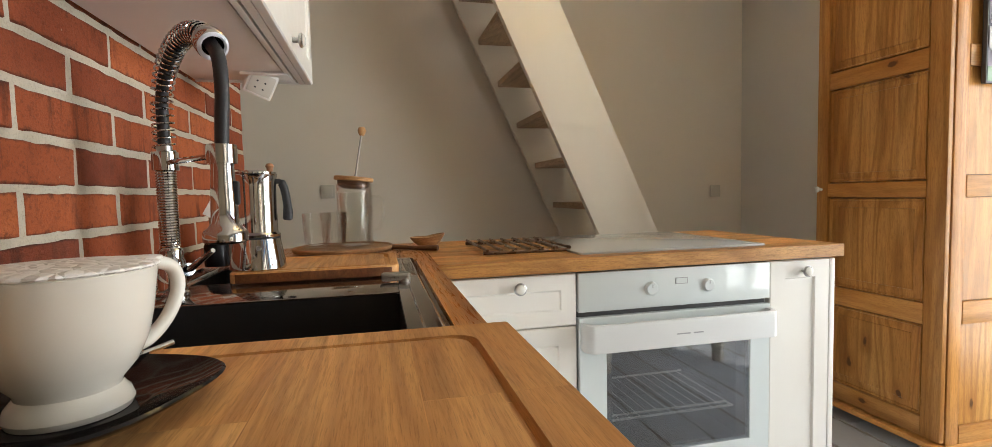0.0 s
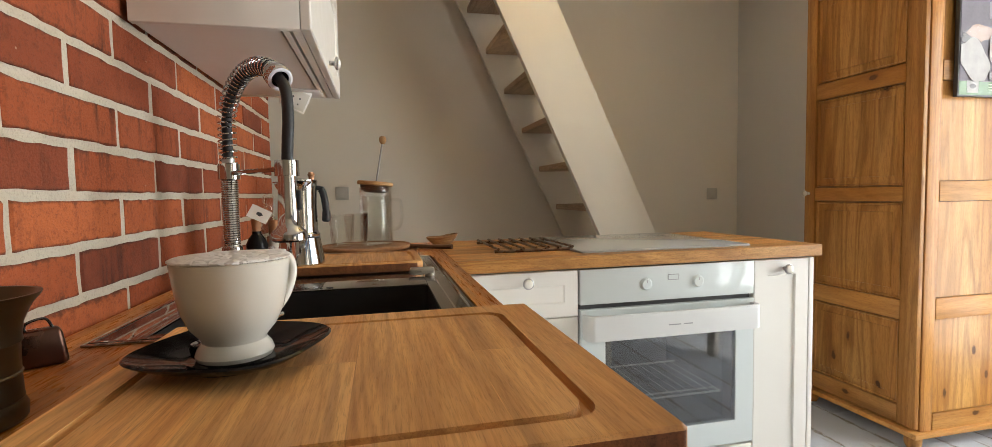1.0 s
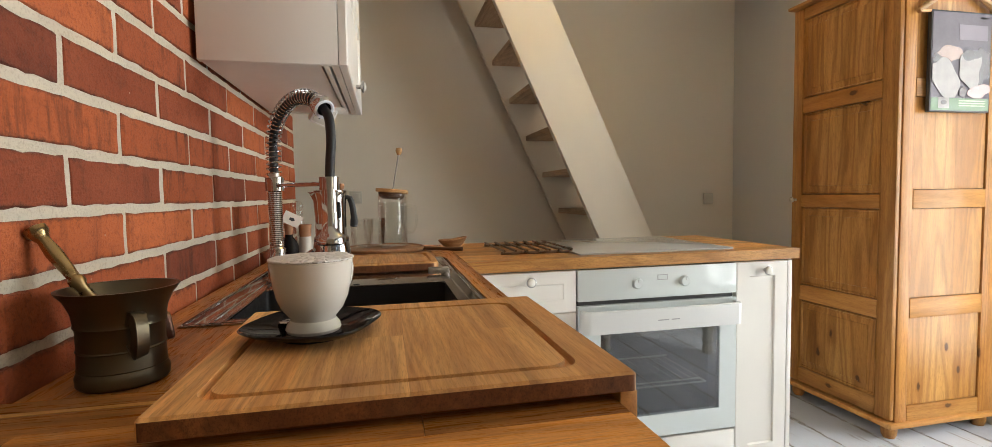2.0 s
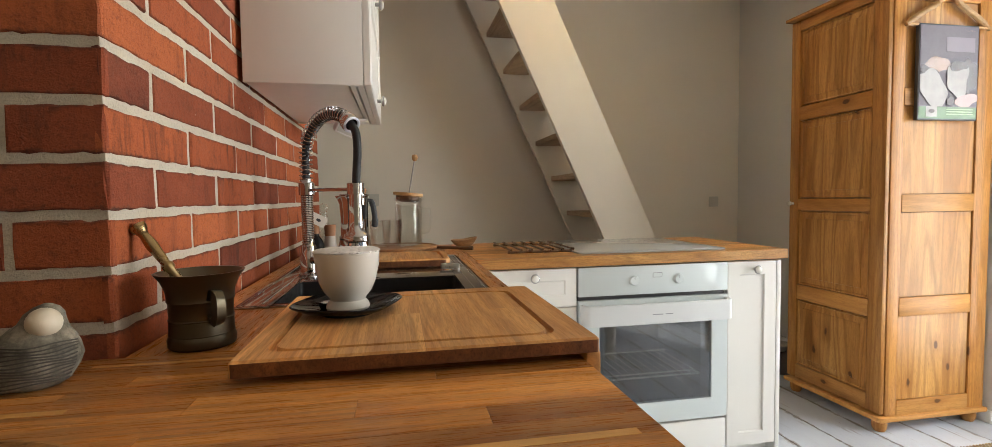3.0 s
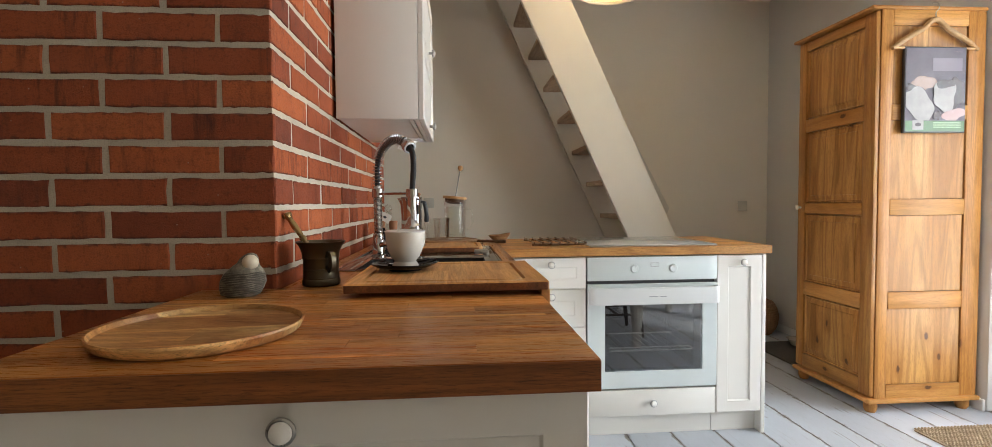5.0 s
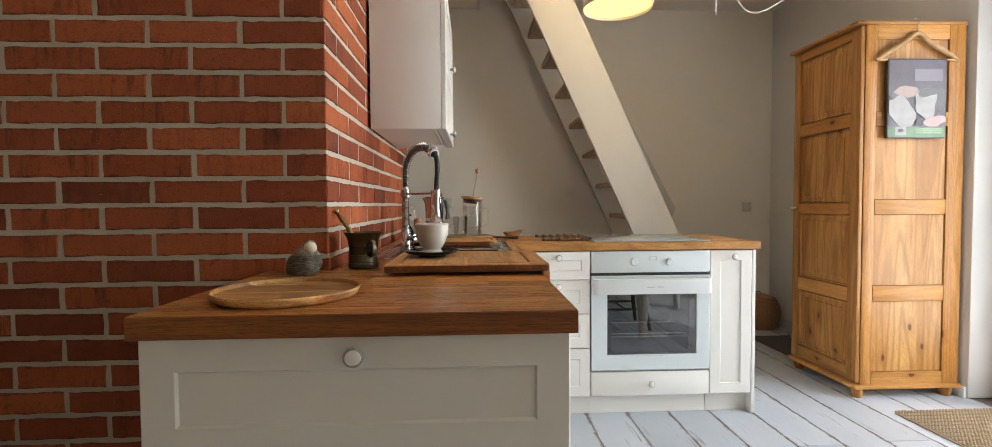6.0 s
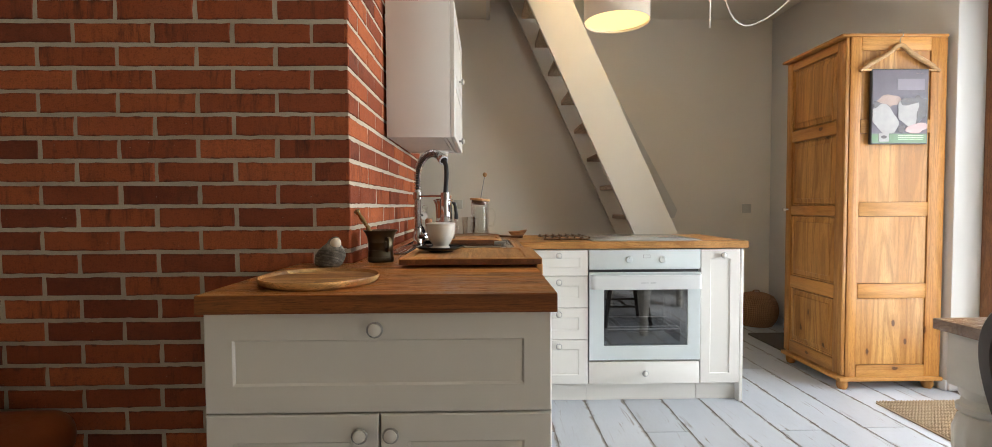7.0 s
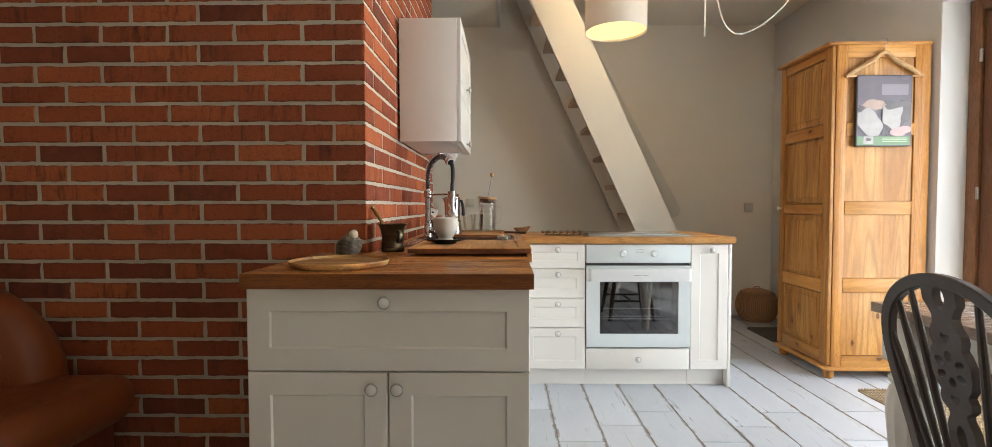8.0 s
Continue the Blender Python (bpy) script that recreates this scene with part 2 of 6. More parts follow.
M_DARK = paint("dark_cavity", (0.045, 0.046, 0.05), 0.45, 0.1, 10)
M_BLACK = paint("black_glaze", (0.012, 0.011, 0.012), 0.035, 0.1, 10, 0.0)
M_BLACK.node_tree.nodes["Principled BSDF"].inputs["Specular IOR Level"].default_value = 0.16
M_RUBBER = paint("black_hose", (0.018, 0.018, 0.02), 0.55, 0.15, 60, 0.4, 500)
M_PORCELAIN = paint("porcelain", (0.61, 0.585, 0.525), 0.10, 0.02, 6, 0.02)
M_BUTTON = paint("white_knob_glaze", (0.78, 0.76, 0.71), 0.12, 0.02, 6, 0.02)
M_LID = paint("embossed_white", (0.72, 0.70, 0.68), 0.5, 0.12, 90, 0.9, 110)
lid_nodes = M_LID.node_tree
lid_cells = lid_nodes.nodes.new("ShaderNodeTexVoronoi")
lid_cells.feature, lid_cells.inputs["Scale"].default_value = "DISTANCE_TO_EDGE", 95.0
lid_nodes.links.new(lid_nodes.nodes["Texture Coordinate"].outputs["Object"], lid_cells.inputs["Vector"])
lid_nodes.links.new(lid_cells.outputs["Distance"], lid_nodes.nodes["Bump"].inputs["Height"])
lid_nodes.nodes["Bump"].inputs["Distance"].default_value = 0.006
M_CHROME = metal("chrome", (0.52, 0.52, 0.53), 0.05, 0.03)
M_COLLAR = paint("pale_satin_rim", (0.62, 0.64, 0.70), 0.3, 0.02)
M_SINKSTEEL = metal("polished_sink_steel", (0.46, 0.45, 0.44), 0.11, 0.04, 60.0)
M_BOWL = paint("dark_sink_bowl", (0.016, 0.015, 0.015), 0.38, 0.2, 12, 0.05)
M_STEEL = metal("brushed_steel", (0.46, 0.46, 0.45), 0.30, 0.04, 220.0)
M_BLACKSTEEL = metal("dark_steel", (0.16, 0.16, 0.165), 0.28, 0.1)
M_BRONZE = metal("old_bronze", (0.118, 0.098, 0.066), 0.40, 0.12, 18)
M_RACK = paint("bright_wire", (0.82, 0.80, 0.76), 0.3, 0.02)
M_TRIVET = metal("browned_steel", (0.20, 0.13, 0.095), 0.30, 0.1)
M_COPPER = metal("dark_copper", (0.11, 0.058, 0.042), 0.33, 0.12, 30)
M_BRASS = metal("worn_brass", (0.34, 0.235, 0.112), 0.26, 0.12, 40)
M_GLASS = thin_glass("clear_glass", (0.975, 0.980, 0.970), 0.03, 2.2)
M_OVENGLASS = thin_glass("tinted_oven_glass", (0.52, 0.54, 0.56), 0.13, 5.0)
M_PANE = glass_material("window_glass", (0.97, 0.99, 0.98), 0.0, 1.45)
M_HOB = paint("white_glass_ceramic", (0.41, 0.42, 0.42), 0.035, 0.01, 2.0, 0.0)
M_TOP_X = wood("oiled_acacia_across", ((0.37, 0.122, 0.026), (0.68, 0.300, 0.076), (0.13, 0.036, 0.008)), (0.5, 9, 9), 1.3, 0.29, None, 0, 0.12, 0.30, 0.24, 0.55)
M_TOP_Y = wood("oiled_acacia_along", ((0.37, 0.122, 0.026), (0.68, 0.300, 0.076), (0.13, 0.036, 0.008)), (9, 0.5, 9), 1.3, 0.29, None, 0, 0.12, 0.30, 0.24, 0.55)
M_TOP_EDGE = wood("dark_acacia_edge", ((0.22, 0.068, 0.016), (0.32, 0.115, 0.030), (0.09, 0.024, 0.006)), (0.5, 9, 9), 1.3, 0.40, None, 0, 0.12, 0.34, 0.1)
M_SAPWOOD = wood("pale_sapwood", ((0.62, 0.33, 0.10), (0.76, 0.44, 0.15), (0.40, 0.18, 0.05)), (0.5, 9, 9), 1.3, 0.36, None, 0, 0.12, 0.2, 0.1, 0.5)
M_TOP_LIGHT = wood("oiled_beech_edge", ((0.50, 0.225, 0.06), (0.70, 0.37, 0.122), (0.28, 0.11, 0.030)), (1.1, 9, 9), 1.3, 0.38, None, 0, 0.12, 0.4, 0.32)
M_BOARD = wood("oak_board", ((0.60, 0.285, 0.090), (0.85, 0.475, 0.178), (0.26, 0.098, 0.029)), (9, 0.42, 9), 1.5, 0.45, (3.0, 0.112, (0, 0, radians(90))), 0, 0.15, 0.28, 0.16, 0.55)
M_BOARD_END = wood("oak_end_grain", ((0.17, 0.058, 0.018), (0.27, 0.105, 0.033), (0.08, 0.024, 0.008)), (7, 7, 5), 2.0, 0.6, None, 0, 0.3, 0.3, 0.1)
M_TRAYWOOD = wood("mango_wood", ((0.50, 0.215, 0.064), (0.98, 0.62, 0.25), (0.15, 0.045, 0.013)), (1.1, 6, 6), 1.1, 0.46, (0.9, 0.095, (0, 0, radians(-6))), 0, 0.25, 0.35, 0.30, 0.7)
M_BAMBOO = wood("bamboo", ((0.52, 0.30, 0.12), (0.60, 0.37, 0.17), (0.32, 0.16, 0.06)), (2, 8, 8), 1.5, 0.5)
M_OLIVE = wood("olive_wood", ((0.34, 0.175, 0.072), (0.52, 0.30, 0.135), (0.14, 0.060, 0.024)), (2, 7, 7), 2.0, 0.45)
M_ROUNDTRAY = wood("warm_tray_wood", ((0.46, 0.245, 0.112), (0.58, 0.335, 0.170), (0.28, 0.125, 0.050)), (2, 8, 8), 1.5, 0.5)
M_DARKWOOD = wood("dark_wood", ((0.10, 0.05, 0.025), (0.16, 0.08, 0.04), (0.05, 0.022, 0.012)), (1.5, 8, 8), 1.5, 0.45)
M_PINE = wood("lacquered_pine", ((0.44, 0.192, 0.045), (0.54, 0.268, 0.078), (0.25, 0.09, 0.018)), (8, 8, 0.55), 1.0, 0.34, None, 4.2, 0.12, 0.42, 0.12, 0.7)
# same pine: side rails and panels lighter than the door's, daylight put into colour
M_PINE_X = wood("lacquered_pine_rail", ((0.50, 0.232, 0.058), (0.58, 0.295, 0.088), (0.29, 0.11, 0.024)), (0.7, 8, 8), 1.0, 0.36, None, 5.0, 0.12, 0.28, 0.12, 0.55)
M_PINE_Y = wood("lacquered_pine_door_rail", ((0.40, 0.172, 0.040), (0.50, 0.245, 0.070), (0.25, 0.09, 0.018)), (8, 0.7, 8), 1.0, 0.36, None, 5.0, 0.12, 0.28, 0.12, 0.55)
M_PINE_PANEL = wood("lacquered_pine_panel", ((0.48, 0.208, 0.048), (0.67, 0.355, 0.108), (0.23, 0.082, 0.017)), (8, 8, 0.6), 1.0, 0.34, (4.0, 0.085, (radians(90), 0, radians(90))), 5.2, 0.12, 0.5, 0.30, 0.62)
M_PINE_PANEL_LIT = wood("lacquered_pine_lit_side", ((0.57, 0.27, 0.070), (0.76, 0.43, 0.145), (0.30, 0.115, 0.026)), (8, 8, 0.6), 1.0, 0.34, (4.0, 0.085, (0, radians(90), 0)), 5.2, 0.12, 0.5, 0.30, 0.62)
M_FRAME = wood("brown_window_frame", ((0.22, 0.095, 0.04), (0.28, 0.13, 0.055), (0.12, 0.045, 0.02)), (8, 8, 0.7), 1.0, 0.4)
M_TREAD = wood("grey_tread", ((0.60, 0.44, 0.29), (0.68, 0.52, 0.36), (0.42, 0.28, 0.17)), (8, 1, 8), 1.0, 0.6)
M_CHAIR = paint("grey_brown_paint", (0.058, 0.037, 0.028), 0.46, 0.14, 14, 0.15)
M_TABLE = paint("limed_wood", (0.62, 0.585, 0.52), 0.6, 0.2, 9, 0.3, 60)
M_TABLETOP = wood("grey_tabletop", ((0.22, 0.15, 0.115), (0.29, 0.21, 0.16), (0.12, 0.08, 0.06)), (1, 8, 8), 1.2, 0.24)
M_LEATHER = paint("tan_leather", (0.20, 0.050, 0.013), 0.40, 0.28, 5.0, 0.35, 140)


def stoneware(name):
    n = Nodes(name)
    v = n.coords()
    col = n.ramp(n.noise(v, 48.0, 6, 0.7), ((0.34, (0.09, 0.077, 0.056)), (0.5, (0.205, 0.178, 0.134)), (0.66, (0.35, 0.31, 0.235))))
    n.set(Base_Color=col, Roughness=0.82)
    n.bump(n.noise(v, 130.0, 5, 0.7), 0.8, 0.002)
    return n.mat


M_STONE = stoneware("grey_ceramic")
M_DARKLINE = paint("dark_glaze_line", (0.075, 0.062, 0.045), 0.7, 0.1, 40)
M_STONEHEAD = paint("cream_ceramic", (0.68, 0.60, 0.46), 0.5, 0.15, 40, 0.4, 120)
M_JUTE = woven_material("jute", (0.40, 0.30, 0.19), (0.62, 0.50, 0.34), 38.0)
M_WICKER = woven_material("wicker", (0.33, 0.155, 0.075), (0.52, 0.275, 0.14), 22.0)
M_MAT = paint("dark_mat", (0.09, 0.08, 0.075), 0.95, 0.2, 30, 0.8, 300)
M_SHADE = paint("linen_shade", (0.74, 0.66, 0.56), 0.85, 0.05, 30, 0.4, 400)
M_GLOW = glow_material("lamp_glow", (1.0, 0.74, 0.28), 1.15)
M_CORD = paint("white_cord", (0.80, 0.79, 0.76), 0.5, 0.03)
M_PLASTIC = paint("white_plastic", (0.60, 0.58, 0.52), 0.35, 0.02, 8, 0.02)
M_CORK = paint("cork_wood", (0.36, 0.17, 0.08), 0.6, 0.2, 30)
M_PAPER = paint("paper_tag", (0.74, 0.70, 0.62), 0.7, 0.05)
M_PHOTO_BG = paint("photo_grey", (0.10, 0.085, 0.105), 0.5, 0.55, 9)
M_PHOTO_WHITE = paint("photo_white", (0.32, 0.30, 0.29), 0.45, 0.3, 22)
M_PHOTO_DARK = paint("photo_dark", (0.06, 0.045, 0.045), 0.22, 0.3, 20)
M_PHOTO_TAN = paint("photo_tan", (0.30, 0.20, 0.16), 0.22, 0.3, 20)
M_PHOTO_PINK = paint("photo_pink", (0.40, 0.27, 0.26), 0.22, 0.1, 20)
M_GREEN = paint("photo_green", (0.10, 0.17, 0.085), 0.22, 0.1, 20)
M_OUTSIDE = paint("outside_ground", (0.22, 0.24, 0.15), 0.9, 0.3, 2.0)


# ---- building helpers ----
def thing(name, at, label="", category="", group="", kind=""):
    ob = new(name)
    ob.empty_display_size = 0.05
    ob.location = at
    tagged(ob, label, category, group, kind)
    return ob


def base_of(ob):
    while ob.parent:
        ob = ob.parent
    return Vector(ob.location)


def mesh_of(name, bm, material, smooth=35):
    bmesh.ops.recalc_face_normals(bm, faces=bm.faces)
    me = bpy.data.meshes.new(name)
    bm.to_mesh(me)
    bm.free()
    me.materials.append(material)
    if smooth:
        for p in me.polygons:
            p.use_smooth = True
        me.set_sharp_from_angle(angle=radians(smooth))
    return me


def part(name, bm, material, parent, label="", local=False, smooth=35):
    """One mesh under a thing or part; its bmesh is in the room's metres, or in the thing's own when local."""
    if not local:
        bmesh.ops.translate(bm, verts=bm.verts, vec=-base_of(parent))
    ob = new(name, mesh_of(name, bm, material, smooth))
    ob.parent = parent
    if label:
        ob["label"] = label
    return ob


def solid(name, bm, material, label="", category="", kind="", group="", at=None, smooth=35):
    """A thing that is one mesh."""
    if at is not None:
        bmesh.ops.translate(bm, verts=bm.verts, vec=-Vector(at))
    ob = new(name, mesh_of(name, bm, material, smooth))
    if at is not None:
        ob.location = at
    return tagged(ob, label, category, group, kind)


def box(x0, x1, y0, y1, z0, z1, bevel=0.0, segs=2, bm=None):
    tmp = bmesh.new()
    bmesh.ops.create_cube(tmp, size=1)
    for v in tmp.verts:
        v.co = Vector((x0 + (v.co.x + 0.5) * (x1 - x0), y0 + (v.co.y + 0.5) * (y1 - y0), z0 + (v.co.z + 0.5) * (z1 - z0)))
    if bevel:
        bmesh.ops.bevel(tmp, geom=tmp.edges[:], offset=bevel, segments=segs, affect="EDGES", profile=0.5)
    return join(bm, tmp)


def join(bm, tmp):
    if bm is None:
        return tmp
    me = bpy.data.meshes.new("tmp")
    tmp.to_mesh(me)
    tmp.free()
    bm.from_mesh(me)
    bpy.data.meshes.remove(me)
    return bm


def lathe(profile, segs=40, at=(0, 0, 0), sx=1.0, sy=1.0, turn=None, bm=None):
    """A turned body: profile of (radius, height); ends at radius 0 are closed."""
    tmp = bmesh.new()
    rings = []
    for r, z in profile:
        if r < 1e-6:
            rings.append([tmp.verts.new((0, 0, z))])
        else:
            rings.append([tmp.verts.new((r * sx * math.cos(2 * math.pi * i / segs), r * sy * math.sin(2 * math.pi * i / segs), z)) for i in range(segs)])
    for a, b in zip(rings, rings[1:]):
        for i in range(segs):
            j = (i + 1) % segs
            if len(a) == 1 and len(b) == 1:
                continue
            if len(a) == 1:
                tmp.faces.new((a[0], b[j], b[i]))
            elif len(b) == 1:
                tmp.faces.new((a[i], a[j], b[0]))
            else:
                tmp.faces.new((a[i], a[j], b[j], b[i]))
    m = Matrix.Translation(at) @ (turn if turn is not None else Matrix.Identity(4))
    bmesh.ops.transform(tmp, matrix=m, verts=tmp.verts)
    return join(bm, tmp)


def tube(points, radius, segs=12, bm=None, close=True):
    """A round bar along points; radius is one number or one for each point."""
    pts = [Vector(p) for p in points]
    radii = radius if isinstance(radius, (list, tuple)) else [radius] * len(pts)
    tmp = bmesh.new()
    rings = []
    side = None
    for i, p in enumerate(pts):
        way = (pts[min(i + 1, len(pts) - 1)] - pts[max(i - 1, 0)]).normalized()
        if side is None:
            side = way.orthogonal().normalized()
        side = (side - way * side.dot(way)).normalized()
        up = way.cross(side)
        rings.append([tmp.verts.new(p + radii[i] * (math.cos(2 * math.pi * k / segs) * side + math.sin(2 * math.pi * k / segs) * up)) for k in range(segs)])
    for a, b in zip(rings, rings[1:]):
        for k in range(segs):
            j = (k + 1) % segs
            tmp.faces.new((a[k], a[j], b[j], b[k]))
    if close:
        tmp.faces.new(rings[0])
        tmp.faces.new(rings[-1])
    return join(bm, tmp)


def smooth_path(points, steps=10):
    """Points along a soft curve through the given ones."""
    p = [Vector(q) for q in points]
    p = [2 * p[0] - p[1]] + p + [2 * p[-1] - p[-2]]
    out = []
    for i in range(1, len(p) - 2):
        for k in range(steps):
            t = k / steps
            out.append(0.5 * (2 * p[i] + (p[i + 1] - p[i - 1]) * t + (2 * p[i - 1] - 5 * p[i] + 4 * p[i + 1] - p[i + 2]) * t * t + (3 * p[i] - p[i - 1] - 3 * p[i + 1] + p[i + 2]) * t ** 3))
    out.append(p[-2])
    return out


def prism(outline, z0, z1, plane="z", bevel=0.0, bm=None):
    """An outline pushed from z0 to z1 along the axis named by plane."""
    tmp = bmesh.new()
    place = {"z": lambda a, b, c: (a, b, c), "y": lambda a, b, c: (a, c, b), "x": lambda a, b, c: (c, a, b)}[plane]
    low = [tmp.verts.new(place(a, b, z0)) for a, b in outline]
    high = [tmp.verts.new(place(a, b, z1)) for a, b in outline]
    bottom, top = tmp.faces.new(low), tmp.faces.new(high)
    n = len(outline)
    for i in range(n):
        tmp.faces.new((low[i], low[(i + 1) % n], high[(i + 1) % n], high[i]))
    if bevel:
        edges = list(set(bottom.edges) | set(top.edges))
        bmesh.ops.bevel(tmp, geom=edges, offset=bevel, segments=2, affect="EDGES", profile=0.5)
    return join(bm, tmp)


def ring(x0, x1, z0, z1, a0, a1, b0, b1, y0, y1):
    """A flat frame round an opening, standing in the xz plane."""
    b = bmesh.new()
    e = 0.002
    loops = []
    for xa, xb, za, zb, y in ((a0, a1, b0, b1, y1), (x0, x1, z0, z1, y1), (x0, x1, z0, z1, y0 + e), (x0 + e, x1 - e, z0 + e, z1 - e, y0), (a0 - e, a1 + e, b0 - e, b1 + e, y0), (a0, a1, b0, b1, y0 + e)):
        loops.append([b.verts.new(p) for p in ((xa, y, za), (xb, y, za), (xb, y, zb), (xa, y, zb))])
    for p, q in zip(loops, loops[1:] + loops[:1]):
        for i in range(4):
            b.faces.new((p[i], p[(i + 1) % 4], q[(i + 1) % 4], q[i]))
    return b


def rounded(x0, x1, y0, y1, r, n=6):
    out = []
    for cx, cy, a0 in ((x1 - r, y1 - r, 0), (x0 + r, y1 - r, 90), (x0 + r, y0 + r, 180), (x1 - r, y0 + r, 270)):
        for i in range(n + 1):
            a = radians(a0 + 90 * i / n)
            out.append((cx + r * math.cos(a), cy + r * math.sin(a)))
    return out


def ellipse(cx, cy, rx, ry, n=40, turn=0.0):
    out = []
    for i in range(n):
        a = 2 * math.pi * i / n
        x, y = rx * math.cos(a), ry * math.sin(a)
        out.append((cx + x * math.cos(turn) - y * math.sin(turn), cy + x * math.sin(turn) + y * math.cos(turn)))
    return out


# ---- the room ----
TOP = 0.872          # height of the worktops
BX, BY, BEND = -0.50, 0.305, 2.13    # brick pier: its corner, and where its side ends
BACK, RIGHT, CEIL = 3.20, 2.58, 2.75
WEST, SOUTH = -2.60, -4.60
DOOR_S, DOOR_N, DOOR_H = -1.30, 1.36, 2.23   # the glazed opening to the garden
WIN_S, WIN_N = -3.65, -1.80                  # a second one behind the dining table

solid("wall_north", box(WEST, RIGHT, BACK, BACK + 0.25, 0, 3.9), M_WALL, "warm grey plastered wall behind the loft stair", "wall", "structure")
solid("wall_west", box(WEST - 0.25, WEST, SOUTH, BACK, 0, CEIL), M_WESTWALL, "unseen side wall, dark brown to cut bounce light", "wall", "structure")
solid("wall_south", box(WEST, RIGHT, SOUTH - 0.25, SOUTH, 0, CEIL), M_FARWALL, "unseen end wall, toned to warm the bounce light", "wall", "structure")
east = box(RIGHT, RIGHT + 0.36, DOOR_N, BACK + 0.02, 0, CEIL + 0.02, 0.012)
solid("wall_east", east, M_EAST, "pale plastered wall with a rounded reveal at the glazed door", "wall", "structure")
solid("wall_east_post", box(RIGHT, RIGHT + 0.36, WIN_N, DOOR_S, 0, CEIL, 0.012), M_WHITEWALL, "pale plastered post between the glazed doors", "wall", "structure")
solid("wall_east_lintel", box(RIGHT, RIGHT + 0.36, WIN_S, WIN_N, DOOR_H, CEIL), M_WHITEWALL, "pale plastered lintel over the second glazed door", "wall", "structure")
solid("wall_east_south", box(RIGHT, RIGHT + 0.36, SOUTH, WIN_S, 0, CEIL, 0.012), M_WHITEWALL, "pale plastered wall beside the glazed door", "wall", "structure")
solid("wall_east_lintel", box(RIGHT, RIGHT + 0.36, DOOR_S, DOOR_N, DOOR_H, CEIL), M_WHITEWALL, "pale plastered lintel over the glazed door", "wall", "structure")
# ceiling in one mesh, with the stair hatch left open
HX0, HX1, HY0 = 0.0, 1.05, 2.36
c = box(WEST, RIGHT, SOUTH, HY0, CEIL, CEIL + 0.2)
box(WEST, HX0, HY0, BACK, CEIL, CEIL + 0.2, bm=c)
box(HX1, RIGHT, HY0, BACK, CEIL, CEIL + 0.2, bm=c)
solid("ceiling", c, M_CEIL, "off-white painted ceiling with an open stair hatch", "ceiling", "structure")
h = box(HX0 - 0.02, HX0, HY0, BACK, CEIL + 0.2, 3.85)
box(HX1, HX1 + 0.02, HY0, BACK, CEIL + 0.2, 3.85, bm=h)
box(HX0 - 0.02, HX1 + 0.02, HY0 - 0.02, HY0, CEIL + 0.2, 3.85, bm=h)
box(HX0 - 0.02, HX1 + 0.02, HY0 - 0.02, BACK, 3.85, 3.9, bm=h)
solid("wall_hatch", h, M_CEIL, "white boarded shaft above the stair hatch", "wall", "structure")
t = box(HX0 - 0.03, HX0, HY0 - 0.03, BACK, CEIL - 0.012, CEIL + 0.02, 0.003)
box(HX1, HX1 + 0.03, HY0 - 0.03, BACK, CEIL - 0.012, CEIL + 0.02, 0.003, bm=t)
box(HX0, HX1, HY0 - 0.03, HY0, CEIL - 0.012, CEIL + 0.02, 0.003, bm=t)
solid("trim", t, M_CAB, "white trim round the stair hatch", "trim", "structure")

floor = solid("floor", box(WEST, RIGHT + 0.36, SOUTH, BACK, -0.12, -0.004), paint("plank_gap", (0.20, 0.165, 0.13), 0.9, 0.3, 9), "limed wooden plank floor with worn white paint", "floor", "structure")
for name, b in (("baseboard", box(RIGHT - 0.014, RIGHT, DOOR_N + 0.01, BACK, 0, 0.06, 0.003)), ("baseboard", box(1.2, RIGHT - 0.014, BACK - 0.014, BACK, 0, 0.06, 0.003))):
    solid(name, b, M_WHITEWALL, "low white painted baseboard", "baseboard", "structure")

ground = solid("ground", box(RIGHT + 0.36, 60, -40, 40, -0.25, -0.14), M_OUTSIDE, "grass and soil outside the glazed door", "ground", "structure")


